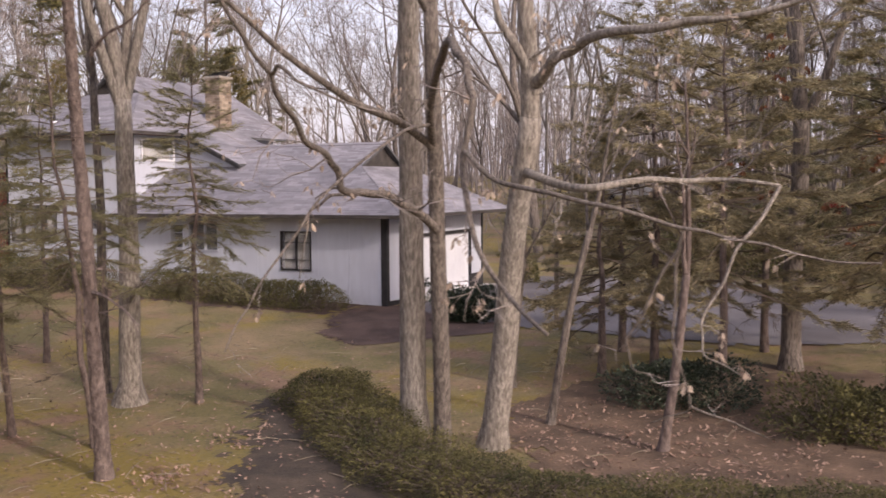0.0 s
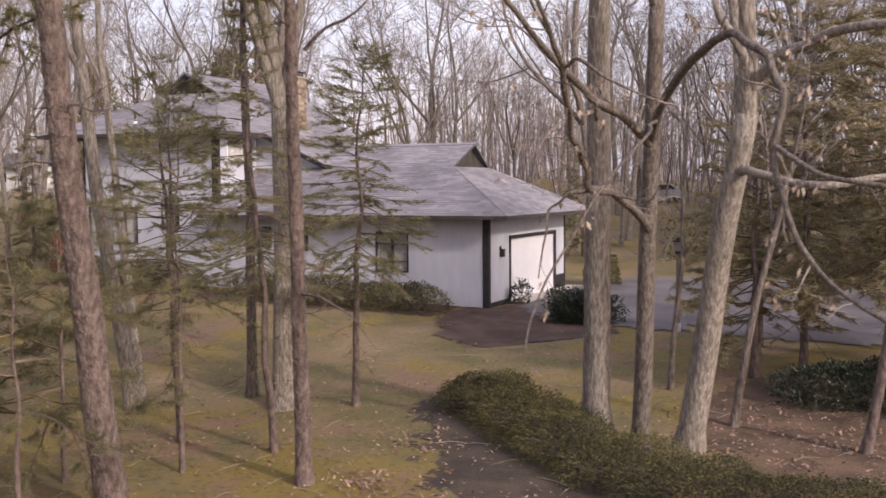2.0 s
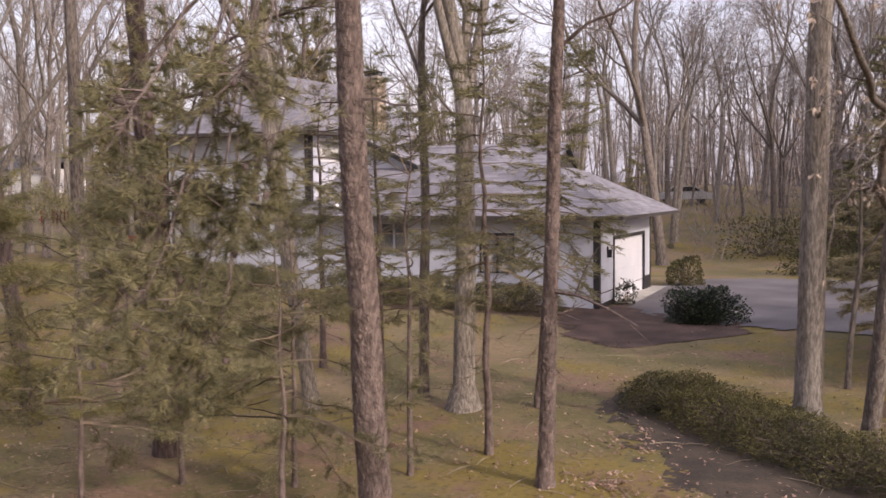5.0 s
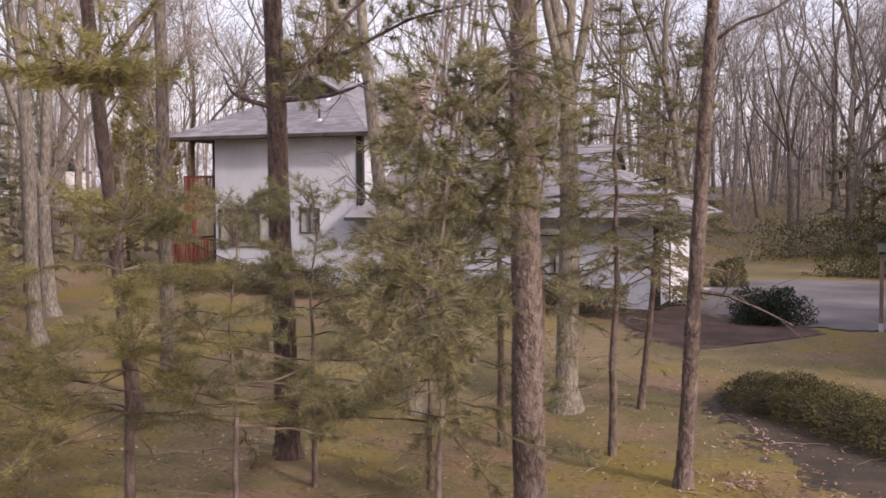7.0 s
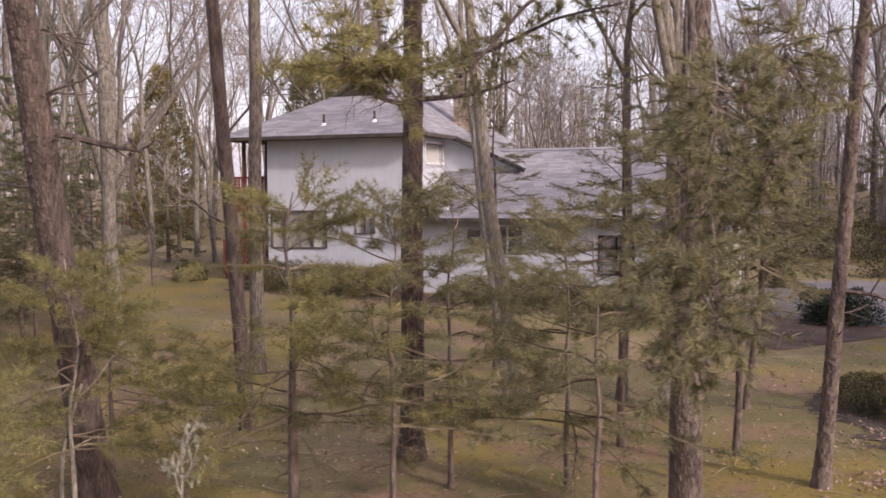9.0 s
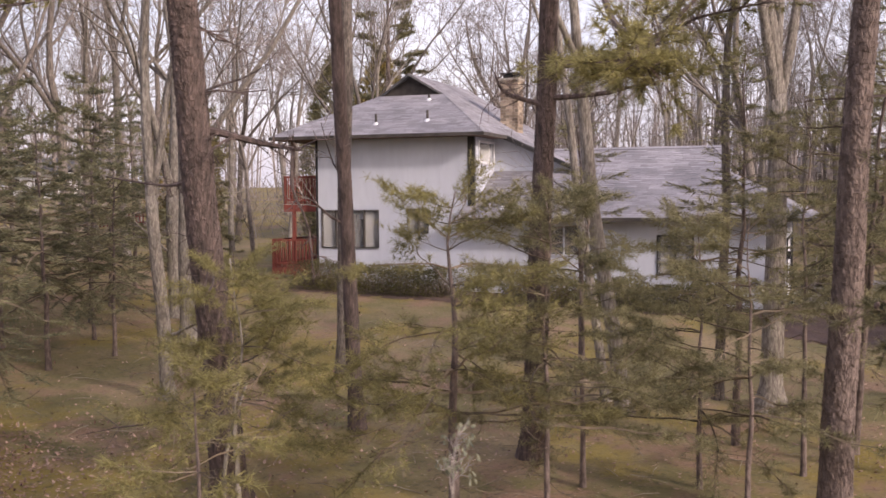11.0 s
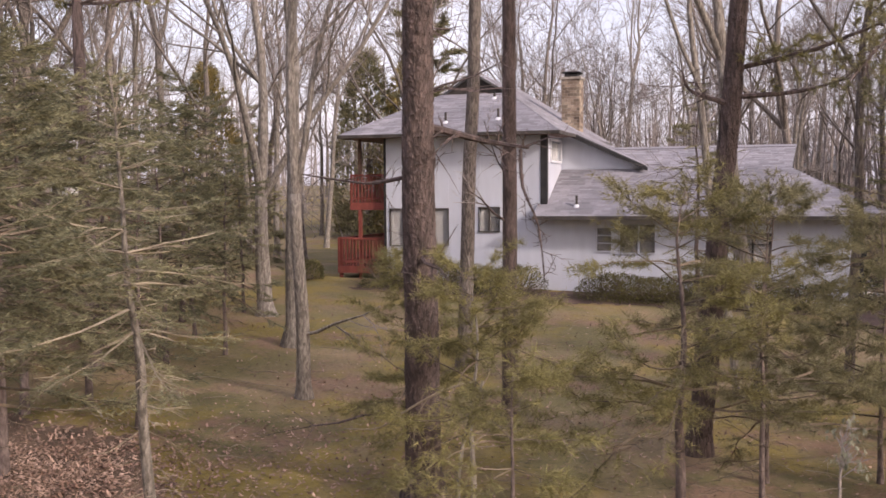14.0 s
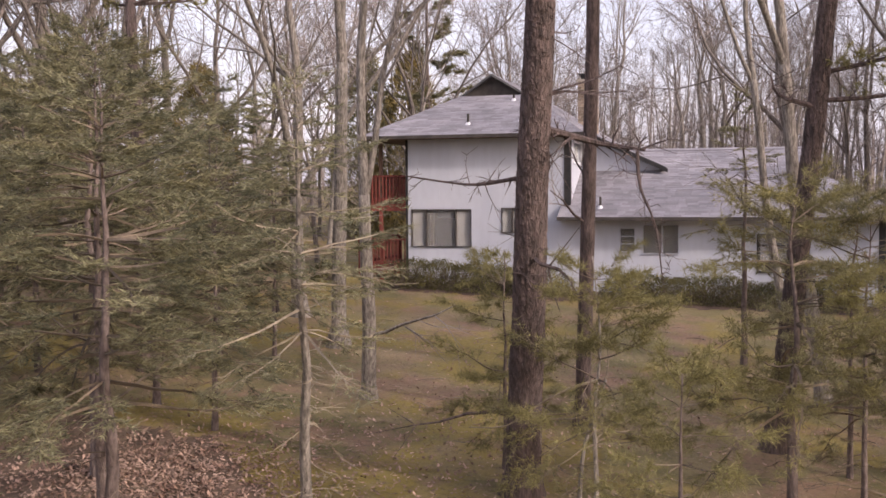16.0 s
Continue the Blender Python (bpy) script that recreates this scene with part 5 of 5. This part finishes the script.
leafy_mass("juniper_shrub", "dark spreading juniper by the drive", [(3.0, -1.5), (3.9, -1.6)], 0.7, 0.85, 9000, 4, HOLLY, "shrub", (0.06, 0.10), 0.5)
leafy_mass("holly_shrub", "small open holly shrub at the garage door", [(0.5, 1.55)], 0.32, 0.7, 420, 5, HOLLY, "shrub", (0.07, 0.12), 0.5)
leafy_mass("yew_shrub", "rounded yew at the far garage corner", [(1.3, 9.3)], 0.7, 1.1, 2500, 6, YEW, "shrub", (0.06, 0.11), 0.3)
leafy_mass("yew_shrub", "dark low yew mound in the litter", [(10.6, -9.2), (12.2, -9.0)], 0.9, 0.8, 6000, 7, HOLLY, "shrub", (0.06, 0.11), 0.4)
leafy_mass("yew_shrub", "dark low yew mound in the litter", [(14.2, -10.6), (15.6, -10.4)], 1.0, 0.9, 6000, 8, YEW, "shrub", (0.06, 0.11), 0.4)
leafy_mass("yew_shrub", "rounded yew beside the deck foot", [(-19.6, -0.6)], 0.6, 0.6, 1600, 9, YEW, "shrub", (0.06, 0.11), 0.3)
leafy_mass("brush", "tangled evergreen brush behind the drive", [(3.0, 24.0), (8.0, 28.0), (14.0, 27.0), (20.0, 22.0)], 2.0, 1.9, 12000, 10, YEW, "shrub", (0.10, 0.2), 0.5)
leafy_mass("brush", "low olive evergreen brush at the back of the drive", [(5.5, 16.0), (9.0, 15.6), (12.5, 13.5)], 1.2, 1.3, 7000, 12, YEW, "shrub", (0.09, 0.17), 0.6)
leafy_mass("brush", "tangled evergreen brush beyond the drive", [(17.0, 8.0), (19.0, 14.0)], 2.0, 2.6, 9000, 11, HOLLY, "shrub", (0.10, 0.2), 0.5)


# ---- lamp post, neighbours, cars ----
def build_lamp_post():
    post = thing("lamp_post", "weathered grey-brown timber lamp post with a white foot beside the drive", "lamp post", at=g3(6.55, -2.5))
    part("post", Build().box(-0.055, 0.055, -0.055, 0.055, 0.3, 2.25), POST_WOOD, post)
    part("foot", Build().box(-0.065, 0.065, -0.065, 0.065, -0.1, 0.3), DOOR_WHITE, post, "white painted foot")
    head = part("lantern", Build().box(-0.1, 0.1, -0.1, 0.1, 2.32, 2.6), CURTAIN, post, "pale glass lantern")
    part("lantern_cap", Build().prism([(-0.15, -0.15, 2.62), (0.15, -0.15, 2.62), (0.15, 0.15, 2.62), (-0.15, 0.15, 2.62)], (0, 0, -0.03)).box(-0.06, 0.06, -0.06, 0.06, 2.62, 2.7), TRIM, head)
    part("lantern_base", Build().box(-0.08, 0.08, -0.08, 0.08, 2.25, 2.32), TRIM, head)


def neighbour(label, x, y, w, d, h, wall_mat, seed):
    z = lie(x, y)
    h0 = thing("neighbour_house", label, "house", at=(x, y, z))
    part("wall", Build().box(-w / 2, w / 2, 0, d, -0.5, h), wall_mat, h0)
    o = 0.5
    part("roof", Build().prism([(-w / 2 - o, -o, h), (w / 2 + o, -o, h), (w / 2 + o, d / 2, h + d * 0.28), (-w / 2 - o, d / 2, h + d * 0.28)], (0, 0, -0.2))
         .prism([(-w / 2 - o, d + o, h), (-w / 2 - o, d / 2, h + d * 0.28), (w / 2 + o, d / 2, h + d * 0.28), (w / 2 + o, d + o, h)], (0, 0, -0.2)), ROOF_DECK, h0)
    for i in range(int(w // 3)):
        wx = -w / 2 + 1.2 + 3 * i
        win = part("window", Build().box(wx, wx + 1.1, -0.05, 0.0, 1.0, 2.2), FAR_WHITE, h0)
        part("pane", Build().box(wx + 0.08, wx + 1.02, -0.07, -0.05, 1.08, 2.12), RUBBER, win)


def car(label, x, y, turn, mat):
    c = thing("car", label, "car", at=(x, y, lie(x, y) + 0.02))
    c.rotation_euler = (0, 0, radians(turn))
    prof = [(-2.2, 0.35), (-2.2, 0.8), (-1.5, 0.92), (-0.9, 1.4), (0.9, 1.42), (1.6, 0.95), (2.2, 0.85), (2.2, 0.35)]
    part("body", Build().prism([(a, -0.85, e) for a, e in prof], (0, 1.7, 0)), mat, c)
    for s in (-0.86, 0.86):
        part("window", Build().prism([(-1.25, s, 0.95), (-0.8, s, 1.32), (0.8, s, 1.34), (1.3, s, 0.97)], (0, 0.01 if s > 0 else -0.01, 0)), RUBBER, c)
        for wx in (-1.35, 1.35):
            part("wheel", Build().tube([Vector((wx, s - 0.1, 0.32)), Vector((wx, s + 0.1, 0.32))], [0.32, 0.32], 14), RUBBER, c)


def build_fence():
    fence = thing("picket_fence", "low red-brown picket fence far off on the lawn", "fence", at=(-47.2, 31.0, lie(-47.2, 31.0)))
    along = Vector((0.5, 0.87, 0.0))
    for i in range(19):
        p = along * (0.28 * (i - 9))
        part("picket", Build().box(p.x - 0.06, p.x + 0.06, p.y - 0.02, p.y + 0.02, 0.0, 0.95), RED_STAIN, fence)
    for z in (0.25, 0.7):
        a, c = along * -2.7, along * 2.7
        part("rail", Build().prism([(a.x, a.y, z + 0.09), (c.x, c.y, z + 0.09), (c.x + 0.05, c.y - 0.03, z + 0.09), (a.x + 0.05, a.y - 0.03, z + 0.09)], (0, 0, -0.09)), RED_STAIN, fence)


build_lamp_post()
build_fence()
neighbour("brown clapboard house beyond the woods", 3.0, 104.0, 10.0, 7.0, 2.4, FAR_WALL, 1)
neighbour("white clapboard house far among the trees", -79.0, 60.0, 8.0, 6.0, 2.8, FAR_WHITE, 2)
car("red car parked far along the drive", 12.5, 46.0, 20, CAR_RED)
car("silver car parked before the brown house", -5.5, 54.0, 10, CAR_SILVER)


# ---- woods behind ----
def arborvitae(label, x, y, height, spread, seed, mat):
    """A dense evergreen cone: upswept sprays over a ragged, lumpy shell round a trunk."""
    rng = random.Random(seed)
    tree = thing("arborvitae", label, "tree", "woodland evergreens", at=g3(x, y))
    trunk, leafy, wood = Build(), Build(), Build()
    trunk.tube([Vector((0, 0, -0.2)), Vector((0.03, 0, height * 0.5)), Vector((0, 0.02, height * 0.95))], [0.2, 0.12, 0.02], 8)
    for i in range(900):
        f = rng.random() ** 1.3
        z, w = 0.3 + (height - 0.3) * f, rng.uniform(0, 6.283)
        out = spread * min(1.0, (1 - f) * 1.7 + 0.03) ** 0.8 * (0.75 + 0.25 * min(1, f * 6))
        out *= 1 + 0.28 * noise.noise(Vector((math.cos(w) * 1.5, math.sin(w) * 1.5, z * 0.7 + seed))) + rng.gauss(0, 0.06)
        e = Vector((math.cos(w) * out, math.sin(w) * out, z))
        if i % 4 == 0:
            wood.tube([Vector((0, 0, max(z - out * 0.7, 0.2))), e], [0.03, 0.008], 3)
        for _ in range(12):
            q = e + unit(rng) * 0.32
            d = (Vector((math.cos(w) * 0.6, math.sin(w) * 0.6, 0.7)) + unit(rng) * 0.7).normalized()
            leafy.blade(q, d, unit(rng), rng.uniform(0.25, 0.5), 0.05)
    part("trunk", trunk, BARK_PINE, tree, smooth=True)
    tagged(part("branchwood", wood, BROWN_TWIG, tree), kind="stuff")
    tagged(part("needle_crown", leafy, mat, tree), kind="stuff")
    return tree


def build_woods():
    rng = random.Random(77)
    kinds = []
    for k in range(8):
        h = (17, 14, 19, 12, 16, 18, 13, 15)[k]
        t = bare_tree("forest_tree", "leafless grey-brown forest tree in the winter woods", (-70 - 3 * k, 60, lie(-70, 60)), (-70 - 3 * k + rng.uniform(-0.4, 0.4), 60 + rng.uniform(-0.4, 0.4), lie(-70, 60) + 6), h,
                      (0.20, 0.15, 0.24, 0.11, 0.17, 0.22, 0.13, 0.16)[k], 200 + k, (3, 2, 3, 2, 4, 2, 3, 2)[k], (0.42, 0.5, 0.36, 0.45, 0.3, 0.55, 0.4, 0.5)[k], 3, (BARK_GREY, BARK_PALE)[k % 2], limbs=3,
                      kids=(6, 5, 4), group="forest trees", spread=0.65, least=0.015)
        kinds.append(t)
    spots = []

    def free(x, y, gap):
        if -19.5 < x < 2.5 and -3 < y < 11.5:
            return False
        if 0 < x < 16 and -6 < y < 26:
            return False
        if -4 < x < 12 and 100 < y < 114:
            return False
        return all((x - a) ** 2 + (y - c) ** 2 > gap * gap for a, c in spots)
    tries = 0
    while len(spots) < 158 and tries < 9000:
        tries += 1
        zone = rng.random()
        if zone < 0.34:
            x, y = rng.uniform(2, 40), rng.uniform(26, 60)
        elif zone < 0.68:
            x, y = rng.uniform(-62, 34), 12.5 + 58 * rng.random() ** 1.2
        elif zone < 0.88:
            x, y = rng.uniform(-50, -22.5), rng.uniform(-14, 14)
        else:
            x, y = rng.uniform(17.5, 36), rng.uniform(-6, 26)
        if free(x, y, 2.3):
            spots.append((x, y))
    for x, y in spots:
        s = rng.uniform(0.8, 1.15)
        copy_thing(rng.choice(kinds), Matrix.Translation((x, y, lie(x, y) - 0.05)) @ pose(0, 0, 0, rng.uniform(-5, 5), rng.uniform(-5, 5), rng.uniform(0, 360)) @ Matrix.Diagonal((s, s, s * rng.uniform(0.9, 1.1), 1)))
    # thicker stands right behind the garage wing
    for i in range(10):
        x, y, s = rng.uniform(-8, 3), 27 + 2.6 * i + rng.uniform(-1, 1), rng.uniform(0.7, 1.0)
        copy_thing(rng.choice(kinds), Matrix.Translation((x, y, lie(x, y) - 0.05)) @ pose(0, 0, 0, rng.uniform(-4, 4), rng.uniform(-4, 4), rng.uniform(0, 360)) @ Matrix.Diagonal((s, s, s, 1)))
    # unseen woods added behind the camera's way, to darken what the panes reflect
    for i in range(44):
        x, y, s = -48 + 2.2 * i + rng.uniform(-1, 1), rng.uniform(-78, -48), rng.uniform(0.8, 1.15)
        copy_thing(rng.choice(kinds), Matrix.Translation((x, y, lie(x, y) - 0.05)) @ pose(0, 0, 0, 0, 0, rng.uniform(0, 360)) @ Matrix.Diagonal((s, s, s, 1)))
    # evergreens among the woods
    a = arborvitae("tall olive arborvitae with a dense rounded cone behind the house", -24.3, 25.5, 11.2, 2.3, 301, YEW_GOLD)
    arborvitae("tall blue-green arborvitae with a pointed crown behind the house", -27.0, 25.0, 11.4, 2.2, 302, NEEDLE)
    c = conifer("cedar_tree", "loose dark evergreen in the woods", g3(-30.0, -4.0), 8.5, 2.2, 0.14, 302, 0.10, 0.42, 5, 0.28, 0.35, 0.1, twigs=5, group="woodland evergreens")
    for x, y, s, src in ((-40, 28, 1.0, a), (14, 40, 0.8, a), (24, 33, 0.8, a), (-34, 2, 1.0, c), (-27, -9, 0.8, c), (-38, -8, 1.1, c), (-25, 6, 0.7, c), (-29, 13, 0.9, c), (-43, 10, 1.0, c),
                         (-33, -13, 0.9, c), (19, 3, 1.05, c), (22, 9, 1.2, c), (20, 17, 1.1, c), (16.5, 30, 1.3, c), (6, 33, 0.8, c), (10.6, 21.0, 1.15, c), (13.2, 18.5, 1.1, c), (9.0, 27.0, 1.35, c), (14.6, 25.0, 1.4, c), (26, -2, 1.1, c), (-15, 18, 0.9, c), (-3, 22, 0.7, c), (-22, -18, 0.9, c), (-24, -22, 1.0, c)):
        copy_thing(src, Matrix.Translation((x, y, lie(x, y) - 0.05)) @ pose(0, 0, 0, 0, 0, rng.uniform(0, 360)) @ Matrix.Diagonal((s, s, s, 1)))
    conifer("white_pine", "tall white pine with level tiers of boughs behind the house", g3(-21.6, 20.0), 18.5, 3.0, 0.24, 305, 0.3, 0.95, 5, 0.32, -0.05, 0.0, twigs=12, gaps=0.2)


def build_far_woods():
    """The distant woods: hundreds of thin stems with upswept branches, too many to tell apart."""
    rng = random.Random(9)
    b = Build()
    for _ in range(360):
        x, y = rng.uniform(-130, 80), rng.uniform(72, 130)
        if rng.random() < 0.25:
            x, y = rng.uniform(-120, -62), rng.uniform(-30, 72)
        p, h = Vector((x, y, lie(x, y) - 0.1)), rng.uniform(9, 16)
        lean = Vector((rng.uniform(-0.13, 0.13), rng.uniform(-0.13, 0.13), 1))
        b.tube([p, p + lean * h * 0.5, p + lean * h], [0.2, 0.13, 0.02], 4)
        for _ in range(20):
            f = rng.uniform(0.2, 0.98)
            q, w = p + lean * h * f, rng.uniform(0, 6.283)
            d = Vector((math.cos(w) * 0.6, math.sin(w) * 0.6, rng.uniform(0.4, 1.0)))
            length = (1.15 - f) * 5 * rng.uniform(0.5, 1)
            e = q + d * length
            b.tube([q, q + d * length * 0.5 + unit(rng) * 0.2, e], [0.05, 0.035, 0.012], 3)
            for _ in range(2):
                s = q.lerp(e, rng.uniform(0.3, 1))
                b.tube([s, s + (d + unit(rng) * 0.8) * length * 0.4], [0.02, 0.006], 3)
    for _ in range(4200):
        x, y = rng.uniform(-130, 80), rng.uniform(60, 132)
        if rng.random() < 0.3:
            x, y = rng.uniform(-120, -48), rng.uniform(-30, 60)
        p = Vector((x, y, lie(x, y) - 0.1))
        b.blade(p, (Vector((0, 0, 1)) + unit(rng) * 0.85).normalized(), unit(rng), rng.uniform(1.0, 4.0), rng.uniform(0.03, 0.08))
    for k in range(400):
        # slim trees of the middle distance, thickest beyond the drive
        x, y = (rng.uniform(-32, 40), rng.uniform(50, 112)) if k % 5 else (rng.uniform(-110, -8), rng.uniform(60, 112))
        p, h = Vector((x, y, lie(x, y) - 0.1)), rng.uniform(8, 14)
        lean = Vector((rng.uniform(-0.16, 0.16), rng.uniform(-0.16, 0.16), 1))
        bend = unit(rng) * 0.3
        b.tube([p, p + lean * h * 0.5 + bend, p + lean * h], [rng.uniform(0.08, 0.17), 0.08, 0.015], 3)
        for _ in range(16):
            f = rng.uniform(0.12, 0.98)
            q, w = p + lean * h * f, rng.uniform(0, 6.283)
            d = Vector((math.cos(w) * 0.7, math.sin(w) * 0.7, rng.uniform(0.2, 1.0))).normalized()
            length = (1.2 - f) * 4.5 * rng.uniform(0.4, 1)
            b.blade(q, d, unit(rng), length, 0.045)
            for _ in range(3):
                b.blade(q + d * length * rng.uniform(0.3, 0.9), (d + unit(rng) * 0.8).normalized(), unit(rng), length * rng.uniform(0.25, 0.5), 0.022)
    for _ in range(7000):
        x, y = rng.uniform(-4, 70), rng.uniform(28, 80)
        if rng.random() < 0.4:
            x, y = rng.uniform(-48, 4), rng.uniform(22, 72)
        p = Vector((x, y, lie(x, y) - 0.1))
        b.blade(p, (Vector((0, 0, 1)) + unit(rng) * 0.85).normalized(), unit(rng), rng.uniform(0.8, 3.0), rng.uniform(0.015, 0.04))
    tagged(part("far_woods", b, TWIG), "distant bare winter woods in a grey-brown haze of twigs", "woods", kind="stuff")


def build_litter():
    """Fallen leaves and sticks on the lawn, thickest on the bank and under the trees."""
    rng = random.Random(31)
    b, s = Build(), Build()
    patches = [(4.0, -17.2, 1.2, 160), (1.9, -15.9, 1.3, 60), (10.5, -12.0, 3.0, 900), (4.0, -14.2, 1.2, 160), (6.5, -17.0, 1.2, 120), (13.5, -13.0, 2.5, 500), (-14.5, -22.5, 2.5, 4200), (-13.5, -24.5, 2.6, 1500), (3.96, -16.6, 0.45, 130), (-11.0, -20.5, 3.0, 450), (-9, -17, 5, 1500), (-12, -22, 3.5, 700), (0, -15, 6, 700), (-5, -14, 7, 700),
               (5, -9, 5, 350), (-12, -10, 6, 500), (-22, -10, 6, 700), (-18, -20, 4, 600)]
    for cx, cy, r, n in patches:
        for _ in range(n):
            x, y = rng.gauss(cx, r * 0.55), rng.gauss(cy, r * 0.55)
            d = Vector((rng.uniform(-1, 1), rng.uniform(-1, 1), rng.uniform(0, 0.5))).normalized()
            side = d.cross(Vector((0, 0, 1))).normalized() + Vector((0, 0, rng.uniform(-0.4, 0.4)))
            b.leaf(Vector((x, y, rough_lie(x, y) + 0.025)), d, side, rng.uniform(0.06, 0.13), rng.uniform(0.016, 0.034))
    for _ in range(260):
        x, y = rng.uniform(-16, 13), rng.uniform(-21, -6)
        w, n = rng.uniform(0, 6.283), rng.uniform(0.2, 0.9)
        p = Vector((x, y, rough_lie(x, y) + 0.02))
        e = Vector((x + math.cos(w) * n, y + math.sin(w) * n, 0))
        e.z = rough_lie(e.x, e.y) + 0.03
        s.tube([p, p.lerp(e, 0.5) + Vector((0, 0, 0.03)), e], [0.010, 0.008, 0.004], 3)
    tagged(part("fallen_leaves", b, FALLEN_LEAF), "dry tan leaves scattered over the lawn", "leaf litter", kind="stuff")
    tagged(part("fallen_sticks", s, DEAD_TWIG), "dry sticks scattered over the lawn", "sticks", kind="stuff")


build_woods()
build_far_woods()
build_litter()
